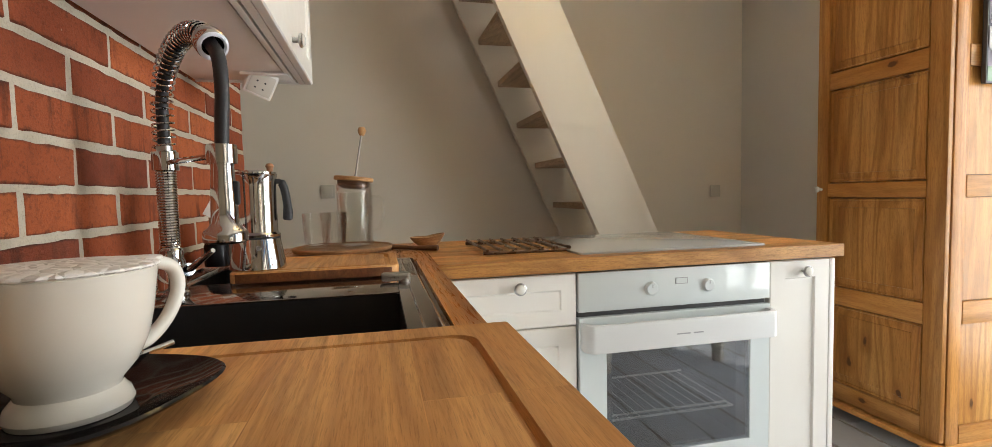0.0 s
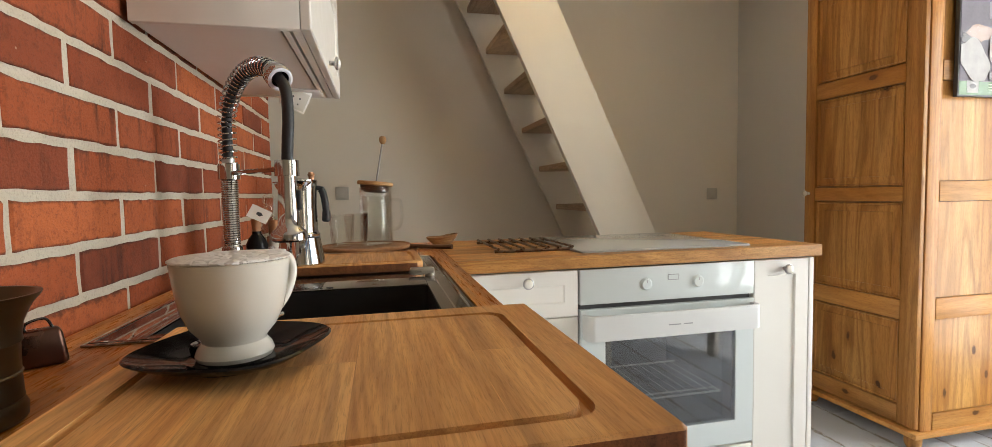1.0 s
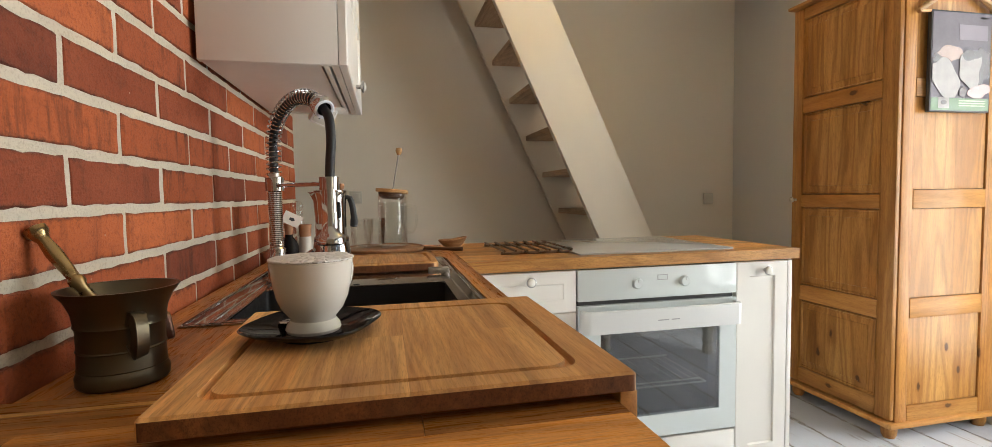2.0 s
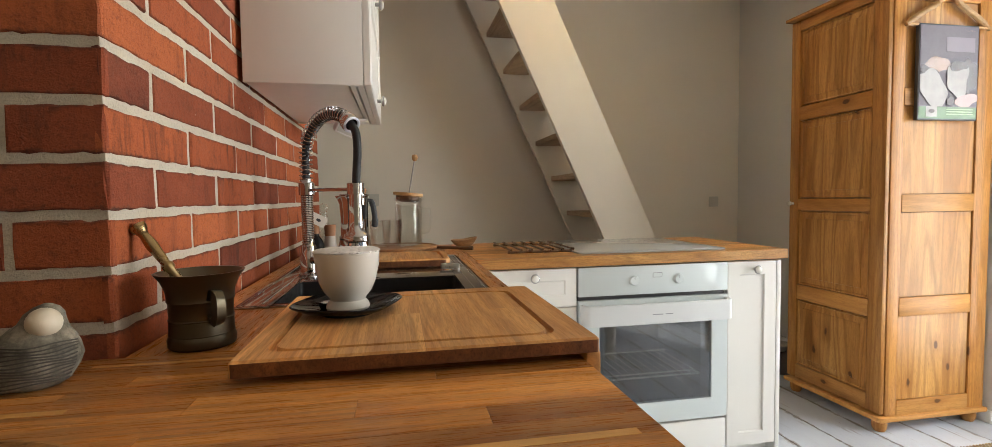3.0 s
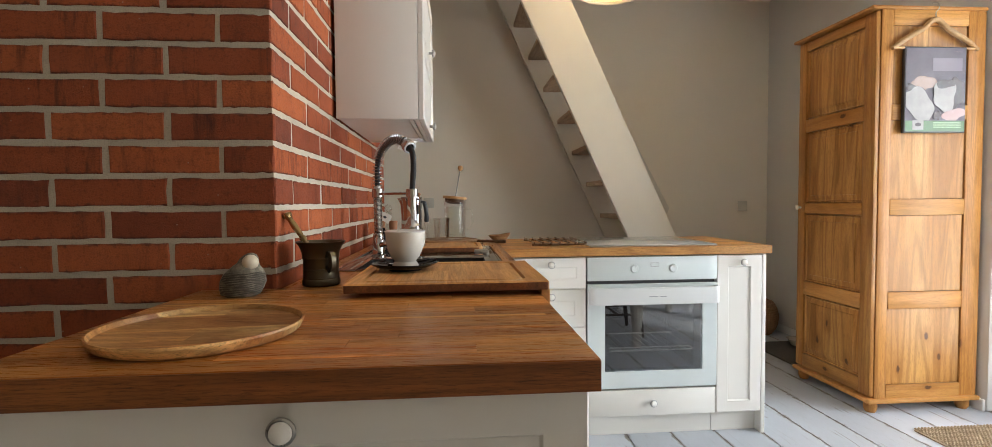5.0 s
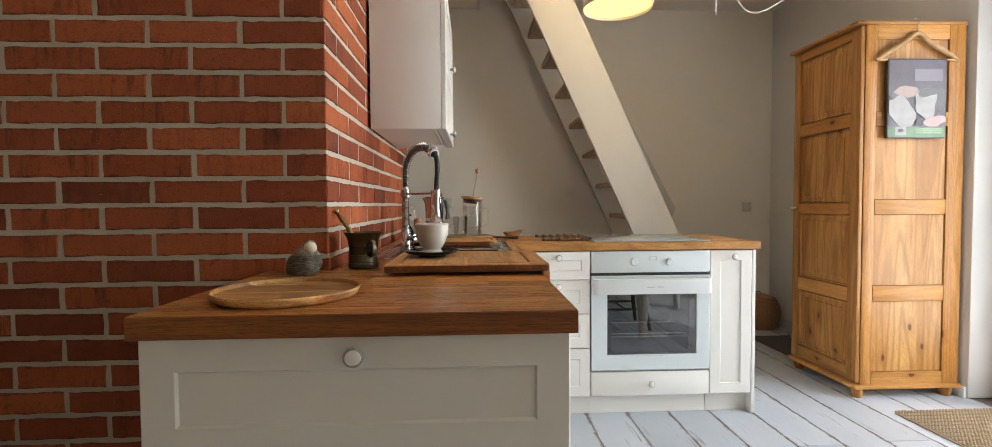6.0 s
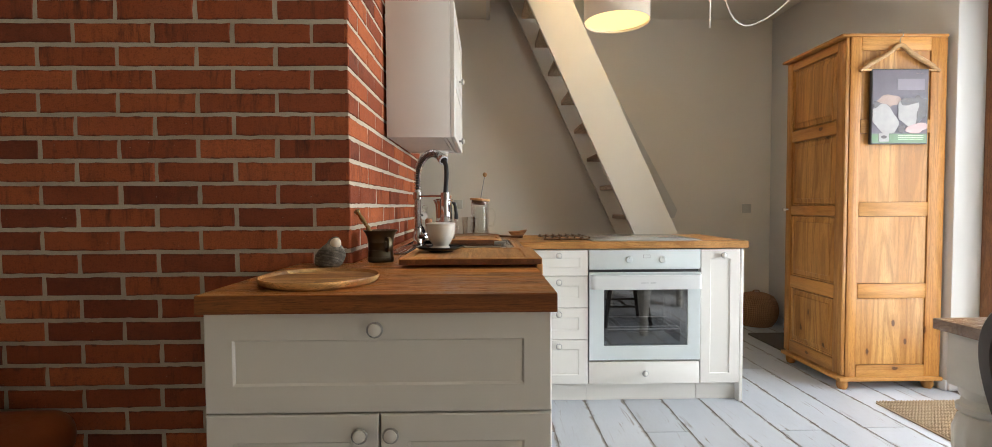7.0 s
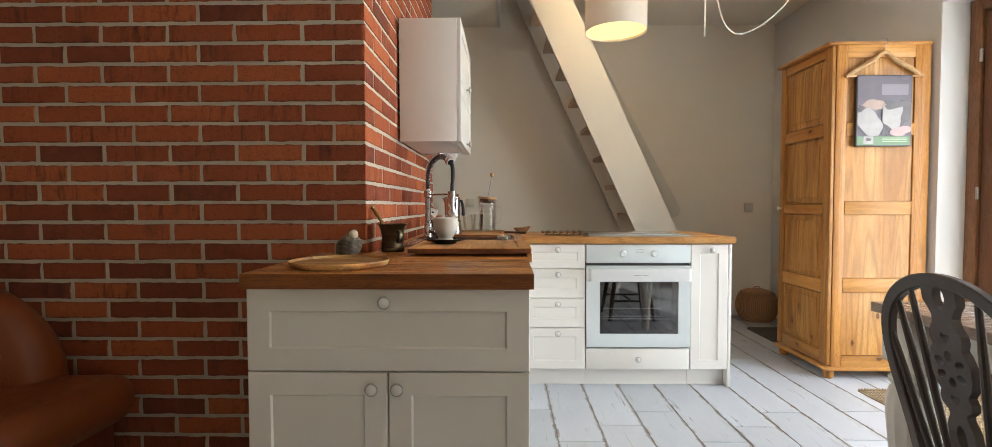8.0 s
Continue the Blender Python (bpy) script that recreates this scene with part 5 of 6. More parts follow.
def moka_pot():
    x, y, z = -0.252, 1.150, TOP + 0.026
    m = thing("moka_pot", (x, y, z), "polished steel moka coffee pot with a black handle", "coffee pot")
    part("boiler", lathe(((0, 0), (0.053, 0), (0.0555, 0.003), (0.055, 0.009), (0.046, 0.060), (0.0455, 0.064), (0, 0.064)), 48, (x, y, z)), M_CHROME, m)
    part("valve", lathe(((0, 0), (0.005, 0), (0.005, 0.004), (0.003, 0.007), (0, 0.007)), 14, (x + 0.012, y - 0.047, z + 0.047), turn=pose(0, 0, 0, 90, 0, 14)), M_STEEL, m, "small round safety valve")
    part("gasket", lathe(((0.0440, 0.0642), (0.0462, 0.0650), (0.0462, 0.0672), (0.0440, 0.0680)), 48, (x, y, z)), M_RUBBER, m, "dark gasket seam")
    jug = lathe(((0, 0.0645), (0.0455, 0.0682), (0.0465, 0.073), (0.0415, 0.078), (0.0412, 0.130), (0.0415, 0.175), (0.0435, 0.196), (0.0445, 0.1985), (0, 0.1985)), 48, (x, y, z))
    for v in jug.verts:
        # lip drawn out to a spout on the side away from the handle
        h = max(0.0, (v.co.z - z - 0.165) / 0.0335)
        k = max(0.0, -(v.co.x - x) / 0.044)
        v.co.x -= 0.014 * h * k ** 6
    part("jug", jug, M_CHROME, m)
    lid = lathe(((0.0430, 0.1990), (0.0432, 0.2025), (0.024, 0.2065), (0, 0.2078)), 48, (x, y, z))
    part("lid", lid, M_CHROME, m)
    part("lid_knob", lathe(((0, 0.205), (0.006, 0.205), (0.0065, 0.211), (0.0088, 0.215), (0.006, 0.221), (0, 0.222)), 20, (x + 0.030, y + 0.004, z)), M_CORK, m, "brown lid knob")
    h = tube(smooth_path([(x + 0.038, y + 0.008, z + 0.184), (x + 0.050, y + 0.012, z + 0.181), (x + 0.057, y + 0.013, z + 0.160), (x + 0.061, y + 0.013, z + 0.122), (x + 0.059, y + 0.013, z + 0.100)], 6), [0.0055] * 6 + [0.0085] * 12 + [0.010] * 6 + [0.006], 12)
    part("handle", h, M_RUBBER, m, "black handle")


moka_pot()


def glass_tray():
    cx, cy = -0.115, 1.70
    t = thing("round_tray", (cx, cy, TOP), "round pale wooden tray with a dark paddle handle", "tray")
    part("dish", lathe(((0, 0.0), (0.145, 0.0), (0.155, 0.004), (0.158, 0.012), (0.155, 0.0155), (0.150, 0.0155), (0.146, 0.011), (0, 0.010)), 56, (cx, cy, TOP)), M_ROUNDTRAY, t)
    z = TOP + 0.0102
    px, py = -0.078, 1.73
    p = thing("french_press", (px, py, z), "glass coffee press with a bamboo lid and wooden ball plunger", "coffee press")
    body = lathe(((0, 0), (0.052, 0), (0.056, 0.004), (0.058, 0.01), (0.058, 0.205), (0.059, 0.208), (0.0565, 0.208), (0.055, 0.20), (0.055, 0.010), (0.052, 0.006), (0, 0.006)), 48, (px, py, z))
    part("jug", body, M_GLASS, p)
    part("inner_wall", lathe(((0.0455, 0.012), (0.0470, 0.012), (0.0470, 0.176), (0.0455, 0.176), (0.0455, 0.012)), 40, (px, py, z)), M_GLASS, p, "inner glass wall")
    a = [(px + r, py - 0.02, z + h) for r, h in ((0.052, 0.160), (0.072, 0.163), (0.088, 0.156), (0.092, 0.12), (0.090, 0.085), (0.076, 0.060), (0.053, 0.056))]
    part("handle", tube(smooth_path(a, 8), 0.005, 12), M_GLASS, p)
    part("lid", lathe(((0, 0.0), (0.060, 0.0), (0.063, 0.0025), (0.063, 0.0115), (0.060, 0.014), (0, 0.014)), 44, (px, py, z + 0.2145), turn=pose(0, 0, 0, 0, 5.5, 0)), M_BAMBOO, p, "round bamboo lid set askew")
    part("filter", lathe(((0, -0.026), (0.034, -0.026), (0.050, -0.016), (0.052, -0.0005), (0, -0.0005)), 40, (px, py, z + 0.2145), turn=pose(0, 0, 0, 0, 5.5, 0)), M_DARKWOOD, p, "dark plug under the lid")
    part("rod", tube([(px + 0.004, py, z + 0.220), (px + 0.030, py, z + 0.365)], 0.0030, 10), M_STEEL, p)
    part("ball", lathe(((0, -0.014), (0.007, -0.013), (0.012, -0.004), (0.0135, 0.004), (0.010, 0.013), (0, 0.015)), 24, (px + 0.032, py, z + 0.376)), M_BAMBOO, p, "small wooden ball")
    first = None
    for gx, gy in ((-0.195, 1.70), (-0.150, 1.775)):
        if first is None:
            g = thing("drinking_glass", (gx, gy, z), "clear double-walled drinking glass on the tray", "glass", "glasses on the tray")
            part("wall", lathe(((0, 0), (0.030, 0), (0.036, 0.004), (0.039, 0.03), (0.043, 0.08), (0.0445, 0.112), (0.043, 0.1135), (0.041, 0.10), (0.037, 0.065), (0.033, 0.03), (0.026, 0.012), (0, 0.010)), 40, (gx, gy, z)), M_GLASS, g)
            first = g
        else:
            copy_thing(first, pose(gx, gy, z))
    b = thing("wooden_spoon", (0.07, 1.66, TOP), "dark wooden spoon lying beside the tray", "spoon")
    part("handle", tube([(0.035, 1.67, TOP + 0.008), (0.10, 1.62, TOP + 0.008), (0.175, 1.575, TOP + 0.008)], [0.007, 0.0065, 0.0085], 10), M_DARKWOOD, b)
    w = thing("olive_bowl", (0.155, 1.70, TOP), "small boat-shaped olive-wood bowl", "bowl")
    prof = ((0, 0.003), (0.020, 0.0), (0.035, 0.012), (0.047, 0.026), (0.051, 0.034), (0.048, 0.035), (0.043, 0.027), (0.030, 0.013), (0, 0.008))
    bm = lathe(prof, 40, (0.155, 1.70, TOP), 1.15, 0.75)
    for v in bm.verts:
        v.co.z += max(0.0, (v.co.x - 0.155)) * 0.20 * ((v.co.z - TOP) / 0.035)
    part("dish", bm, M_OLIVE, w)


glass_tray()


def bottles():
    x, y = -0.412, 1.43
    b = thing("dark_bottle", (x, y, TOP), "small dark bottle with a cork and a paper tag", "bottle")
    part("body", lathe(((0, 0), (0.026, 0), (0.029, 0.004), (0.029, 0.055), (0.022, 0.072), (0.0125, 0.084), (0.0125, 0.092), (0, 0.092)), 28, (x, y, TOP)), M_BLACK, b)
    part("cork", lathe(((0, 0.092), (0.011, 0.092), (0.0145, 0.128), (0, 0.128)), 20, (x, y, TOP)), M_CORK, b, "tall cork")
    tag = box(-0.028, 0.028, -0.001, 0.001, -0.019, 0.019)
    bmesh.ops.transform(tag, matrix=pose(x + 0.016, y - 0.03, TOP + 0.142, 8, 28, 18), verts=tag.verts)
    tg = part("tag", tag, M_PAPER, b, "white paper tag with a dark print", smooth=0)
    mk = lathe(((0, 0), (0.008, 0), (0.008, 0.0004), (0, 0.0004)), 5, (0, 0, 0), 1.2, 0.8, turn=pose(0, 0, 0, 90, 0, 0))
    bmesh.ops.transform(mk, matrix=pose(x + 0.016, y - 0.03, TOP + 0.142, 8, 28, 18) @ pose(0, -0.0012, 0), verts=mk.verts)
    part("print", mk, M_DARK, tg)
    x, y = -0.366, 1.46
    w = thing("white_bottle", (x, y, TOP), "small white bottle with a wooden stopper", "bottle")
    part("body", lathe(((0, 0), (0.024, 0), (0.027, 0.004), (0.022, 0.05), (0.018, 0.082), (0, 0.082)), 28, (x, y, TOP)), M_PORCELAIN, w)
    part("stopper", lathe(((0, 0.082), (0.0185, 0.082), (0.021, 0.122), (0, 0.123)), 20, (x, y, TOP)), M_CORK, w)
    x, y = -0.395, 1.52
    g = thing("glass_bottle", (x, y, TOP), "clear glass bottle with a round glass stopper", "bottle")
    part("body", lathe(((0, 0), (0.026, 0), (0.029, 0.004), (0.029, 0.10), (0.016, 0.135), (0.014, 0.165), (0.012, 0.165), (0.013, 0.135), (0.026, 0.10), (0.026, 0.008), (0, 0.006)), 28, (x, y, TOP)), M_GLASS, g)
    part("stopper", lathe([(0.018 * math.sin(math.pi * i / 10), 0.182 - 0.018 * math.cos(math.pi * i / 10)) for i in range(11)], 20, (x, y, TOP)), M_GLASS, g)


bottles()


def trivet():
    x0, y0, y1, z = 0.290, 1.368, 1.710, TOP
    t = thing("metal_trivet", (x0, y0, z), "folding metal trivet of seven dark steel bars", "trivet")
    for i in range(7):
        x = x0 + 0.0405 * i
        part("bar", tube([(x, y0, z + 0.015), (x, y1, z + 0.015)], 0.0043, 12), M_TRIVET, t)
    for yy in (y0 + 0.022, y1 - 0.022):
        part("cross_rod", tube([(x0 - 0.008, yy, z + 0.0062), (x0 + 0.252, yy, z + 0.0055)], 0.0053, 10), M_TRIVET, t)


trivet()
hob = thing("hob", (0.84, 1.57, TOP), "flat white glass-ceramic hob set on the worktop", "hob")
part("glass", prism(rounded(0.530, 1.128, 1.290, 1.815, 0.008), TOP + 0.0005, TOP + 0.0065, "z", 0.0015), M_HOB, hob)


# ---- on the walls and from the ceiling ----
def switch(name, x, z, label):
    s = thing(name, (x, BACK, z), label, "switch")
    part("plate", box(x - 0.041, x + 0.041, BACK - 0.009, BACK, z - 0.041, z + 0.041, 0.003), M_PLASTIC, s)
    part("rocker", box(x - 0.027, x + 0.027, BACK - 0.0125, BACK - 0.009, z - 0.027, z + 0.027, 0.0015), M_PLASTIC, s)


switch("light_switch", -0.295, 1.080, "white square light switch on the grey wall")
switch("light_switch", 2.360, 1.030, "white square switch plate near the room corner")


def pendant():
    x, y, z0, z1, r = 0.767, 1.70, 2.185, 2.43, 0.197
    p = thing("pendant_lamp", (x, y, z0), "hanging drum lamp with a linen shade, lit warm yellow", "lamp")
    part("shade", lathe(((r, z0), (r, z1), (r - 0.003, z1), (r - 0.003, z0), (r, z0)), 64, (x, y, 0)), M_SHADE, p)
    part("diffuser", lathe(((0, z0 + 0.016), (r - 0.004, z0 + 0.016), (r - 0.004, z0 + 0.019), (0, z0 + 0.019)), 64, (x, y, 0)), M_GLOW, p, "glowing yellow diffuser")
    s = tube([(x - r, y, z1 - 0.01), (x + r, y, z1 - 0.01)], 0.003, 8)
    tube([(x, y - r, z1 - 0.01), (x, y + r, z1 - 0.01)], 0.003, 8, bm=s)
    part("spider", s, M_STEEL, p)
    part("cord", tube([(x, y, z1 - 0.02), (x, y, CEIL)], 0.003, 8), M_CORD, p)
    part("ceiling_cup", lathe(((0, CEIL - 0.03), (0.03, CEIL - 0.03), (0.045, CEIL - 0.008), (0.045, CEIL), (0, CEIL)), 28, (x, y, 0)), M_CORD, p)
    a = thing("hanging_cable", (1.345, 1.70, CEIL), "white cable end hanging from the ceiling", "cable")
    part("cable", tube([(1.343, 1.70, 2.155), (1.345, 1.70, 2.40), (1.347, 1.70, CEIL)], 0.0045, 8), M_CORD, a)
    b = thing("looped_cable", (1.40, 1.70, CEIL), "white cable looped loosely below the ceiling", "cable")
    pts = [(1.395, 1.70, CEIL), (1.41, 1.70, 2.50), (1.43, 1.70, 2.36), (1.475, 1.70, 2.23), (1.56, 1.70, 2.168), (1.68, 1.70, 2.205), (1.80, 1.70, 2.295), (1.90, 1.70, 2.42), (2.02, 1.70, CEIL)]
    part("cable", tube(smooth_path(pts, 8), 0.0045, 8), M_CORD, b)


pendant()


# ---- on the floor ----
def basket():
    x, y = 2.352, 2.995
    b = thing("wicker_basket", (x, y, 0), "round lidded wicker basket on the floor", "basket")
    for k in range(15):
        h = 0.010 + 0.0172 * k
        r = 0.172 * math.sqrt(1 - ((h - 0.135) / 0.185) ** 2)
        ringpts = [(x + r * math.cos(a), y + r * math.sin(a), h) for a in (2 * math.pi * i / 48 for i in range(49))]
        part("coil", tube(ringpts, 0.0092, 8, close=False), M_WICKER, b)
    part("base", lathe(((0, 0.002), (0.125, 0.002), (0.13, 0.012), (0, 0.012)), 40, (x, y, 0)), M_WICKER, b)
    part("lid", lathe([(0.118, 0.258), (0.116, 0.268), (0.10, 0.276), (0.085, 0.281), (0.06, 0.287), (0.03, 0.291), (0, 0.292)], 40, (x, y, 0)), M_WICKER, b)
    part("loop", tube(smooth_path([(x - 0.03, y, 0.288), (x - 0.018, y, 0.305), (x + 0.018, y, 0.305), (x + 0.03, y, 0.288)], 6), 0.005, 8), M_WICKER, b)


basket()
solid("door_mat", prism(rounded(2.10, 2.50, 2.14, 2.66, 0.02), 0.0005, 0.012, "z", 0.003), M_MAT, "dark thin floor mat behind the wardrobe", "mat", at=(2.2, 2.5, 0))


bowl = thing("pet_bowl", (2.42, 2.545, 0.012), "small white enamel bowl on the dark mat", "bowl")
part("dish", lathe(((0, 0.003), (0.045, 0.0), (0.052, 0.004), (0.070, 0.040), (0.080, 0.046), (0.079, 0.049), (0.068, 0.045), (0.048, 0.010), (0, 0.008)), 36, (2.42, 2.545, 0.012)), M_PORCELAIN, bowl)


def cow_bell():
    """Small beaten copper bell: a tapered four-sided body with a wire loop."""
    x, y = -0.446, 0.530
    b = thing("copper_bell", (x, y, TOP), "small dark beaten copper bell with a wire loop", "bell")
    body = box(-0.023, 0.023, -0.015, 0.015, 0.0, 0.042, 0.006, 3)
    for v in body.verts:
        k = 1.06 - 0.30 * v.co.z / 0.05
        v.co.x, v.co.y = v.co.x * k, v.co.y * k
    bmesh.ops.transform(body, matrix=pose(x, y, TOP, 0, 0, 35), verts=body.verts)
    part("body", body, M_COPPER, b)
    part("loop", tube(smooth_path([(x - 0.011, y - 0.008, TOP + 0.040), (x - 0.009, y - 0.006, TOP + 0.050), (x + 0.004, y + 0.003, TOP + 0.053), (x + 0.010, y + 0.007, TOP + 0.040)], 6), 0.0016, 8), M_BLACKSTEEL, b, "bent wire loop")


cow_bell()


def jute_rug():
    """Rug of many thick braids laid side by side."""
    r = thing("jute_rug", (2.3, 0.6, 0), "natural jute rug of thick braided strands", "rug")
    part("backing", box(2.035, 2.70, 0.02, 1.20, 0.0006, 0.006), M_JUTE, r)
    rows = bmesh.new()
    rnd = random.Random(3)
    x = 2.04
    while x < 2.70:
        y, odd = 0.02, 0
        while y < 1.20:
            ln = 0.030
            s = 0.55 if odd % 2 else -0.55
            w = 0.0075 + rnd.uniform(-0.0008, 0.0008)
            c = Vector((x + 0.008, y + ln / 2, 0.0065))
            u = Vector((math.sin(s) * ln * 0.5, math.cos(s) * ln * 0.5, 0))
            v = Vector((math.cos(s) * w, -math.sin(s) * w, 0))
            top = Vector((0, 0, 0.0075 + rnd.uniform(-0.0012, 0.0012)))
            q = [rows.verts.new(p) for p in (c - u, c + v * 0.95, c + u, c - v * 0.95, c - u * 0.45 + top * 0.9, c + u * 0.45 + top * 0.9, c + v * 0.4 + top, c - v * 0.4 + top)]
            for f in ((0, 1, 6, 4), (1, 2, 5, 6), (2, 3, 7, 5), (3, 0, 4, 7), (4, 6, 5, 7)):
                rows.faces.new([q[i] for i in f])
            y += ln * 0.62
            odd += 1
        x += 0.0165
    ob = part("braiding", rows, M_JUTE, r, smooth=0)
    ob["kind"] = "stuff"


jute_rug()


def dining_table():
    x0, y0, x1, y1, top = 1.178, -1.40, 2.05, -0.078, 0.755
    t = thing("dining_table", (x0, y0, 0), "limed white dining table with a grey-brown top and turned legs", "table")
    part("tabletop", box(x0, x1, y0, y1, top - 0.030, top, 0.003), M_TABLETOP, t)
    a, b = 0.085, 0.625
    for ya in (y0 + 0.075, y1 - 0.095):
        part("apron", box(x0 + 0.13, x1 - 0.13, ya, ya + 0.02, b, top - 0.03, 0.002), M_TABLE, t)
    for xa in (x0 + 0.095, x1 - 0.115):
        part("apron", box(xa, xa + 0.02, y0 + 0.13, y1 - 0.13, b, top - 0.03, 0.002), M_TABLE, t)
    for lx in (x0 + 0.066, x1 - 0.066):
        for ly in (y0 + 0.082, y1 - 0.082):
            leg = part("leg", box(lx - 0.052, lx + 0.052, ly - 0.052, ly + 0.052, 0.585, top - 0.03, 0.004), M_TABLE, t)
            prof = [(0, 0), (0.028, 0), (0.034, 0.02), (0.036, 0.05), (0.028, 0.07), (0.036, 0.085), (0.038, 0.10), (0.030, 0.115), (0.040, 0.20), (0.052, 0.33), (0.061, 0.43), (0.062, 0.475), (0.052, 0.510), (0.044, 0.518), (0.054, 0.526), (0.056, 0.540), (0.046, 0.548), (0.044, 0.560), (0.050, 0.570), (0.050, 0.586), (0, 0.586)]
            body = lathe(prof, 48, (lx, ly, 0))
            for v in body.verts:
                if 0.12 < v.co.z < 0.50:
                    d = Vector((v.co.x - lx, v.co.y - ly, 0))
                    ang = math.atan2(d.y, d.x)
                    v.co -= d * 0.07 * (0.5 + 0.5 * math.cos(12 * ang))
            part("turning", body, M_TABLE, leg, "fluted turned column")


dining_table()


def wheelback_chair(m):
    """Windsor chair with a hoop back, spindles and a pierced wheel splat; it faces -y in its own axes."""
    c = thing("wheelback_chair", (0, 0, 0), "dark grey-brown wheelback Windsor chair with a pierced splat", "chair")
    seat = prism(rounded(-0.205, 0.205, -0.20, 0.20, 0.11, 8), 0.425, 0.462, "z", 0.012)
    part("seat", seat, M_CHAIR, c, local=True)
    for sx in (-1, 1):
        for sy in (-1, 1):
            pts = [(sx * 0.135, sy * 0.13, 0.43), (sx * 0.165, sy * 0.165, 0.25), (sx * 0.195, sy * 0.20, 0.0)]
            part("leg", tube(smooth_path(pts, 6), [0.013 + 0.006 * math.sin(math.pi * i / 12) for i in range(13)], 12), M_CHAIR, c, local=True)
        part("stretcher", tube([(sx * 0.175, -0.175, 0.18), (sx * 0.175, 0.175, 0.18)], 0.0095, 10), M_CHAIR, c, local=True)
    part("stretcher", tube([(-0.175, 0, 0.18), (0.175, 0, 0.18)], 0.0095, 10), M_CHAIR, c, local=True)

    def back(u, h):
        """A place on the leaning back: u across, h above the seat."""
        return Vector((u, 0.178 + 0.20 * h, 0.455 + h))

    # bent hoop of flat section, narrow at the seat and broad at the shoulder
    hoop = []
    for i in range(49):
        a = math.pi * i / 48
        u = -0.225 * math.cos(a) * (1 - 0.42 * (1 - math.sin(a)) ** 1.6)
        hoop.append((u, 0.445 * math.sin(a) ** 0.60))
    b = bmesh.new()
    rings = []
    for i, (u, h) in enumerate(hoop):
        u0, h0 = hoop[max(i - 1, 0)]
        u1, h1 = hoop[min(i + 1, len(hoop) - 1)]
        d = Vector((u1 - u0, h1 - h0)).normalized()
        section = []
        for across, deep in ((-0.014, -0.007), (-0.011, -0.010), (0.011, -0.010), (0.014, -0.007), (0.014, 0.007), (0.011, 0.010), (-0.011, 0.010), (-0.014, 0.007)):
            p = back(u - d.y * across, h + d.x * across)
            section.append(b.verts.new((p.x, p.y + deep, p.z)))
        rings.append(section)
    for p, q in zip(rings, rings[1:]):
        for k in range(8):
            b.faces.new((p[k], p[(k + 1) % 8], q[(k + 1) % 8], q[k]))
    b.faces.new(rings[0])
    b.faces.new(rings[-1])
    part("hoop", b, M_CHAIR, c, local=True)
    for u in (-0.165, -0.122, -0.080, 0.080, 0.122, 0.165):
        s = u / 0.225
        h = 0.445 * math.sqrt(1 - s * s) ** 0.75
        pts = [back(u * (0.56 + 0.44 * k), h * k) for k in (0, 0.25, 0.5, 0.75, 1)]
        part("spindle", tube(pts, [0.0065, 0.0080, 0.0085, 0.0078, 0.006], 10), M_CHAIR, c, local=True)
    # splat, with its pierced wheel
    half = [(0.024, 0.0), (0.030, 0.05), (0.032, 0.10), (0.030, 0.14), (0.020, 0.163), (0.021, 0.172), (0.034, 0.185), (0.036, 0.20), (0.031, 0.213), (0.041, 0.228), (0.047, 0.25), (0.047, 0.275), (0.040, 0.297), (0.033, 0.309), (0.038, 0.325), (0.036, 0.34), (0.026, 0.355), (0.024, 0.37), (0.030, 0.385), (0.040, 0.40), (0.042, 0.44)]
    outline = half + [(-a, b) for a, b in reversed(half)]
    holes = [ellipse(0, 0.118, 0.0115, 0.027, 14), ellipse(0, 0.410, 0.0145, 0.023, 14), [(0.0, 0.187), (0.012, 0.199), (0.0095, 0.208), (0.0, 0.204), (-0.0095, 0.208), (-0.012, 0.199)], [(0.0, 0.316), (0.012, 0.328), (0.0095, 0.337), (0.0, 0.333), (-0.0095, 0.337), (-0.012, 0.328)]]
    for k in range(6):
        a = math.pi * k / 3 + 0.5
        holes.append(ellipse(0.0275 * math.cos(a), 0.262 + 0.0275 * math.sin(a), 0.0115, 0.0082, 12, a))
    bm = bmesh.new()
    edges = []
    for loop in [outline] + holes:
        vs = [bm.verts.new((a, 0, b)) for a, b in loop]
        edges += [bm.edges.new((vs[i], vs[(i + 1) % len(vs)])) for i in range(len(vs))]
    bmesh.ops.triangle_fill(bm, use_beauty=True, use_dissolve=False, edges=edges)
    flat = bm.faces[:]
    made = bmesh.ops.extrude_face_region(bm, geom=flat)
    for v in [g for g in made["geom"] if isinstance(g, bmesh.types.BMVert)]:
        v.co.y = 0.018
    for v in bm.verts:
        p = back(v.co.x, v.co.z)
        v.co = Vector((p.x, p.y + v.co.y - 0.009, p.z))
    part("splat", bm, M_CHAIR, c, "pierced wheel splat", local=True, smooth=25)
    c.matrix_world = m
    return c


wheelback_chair(pose(1.193, -0.62, 0, 0, 0, 90))


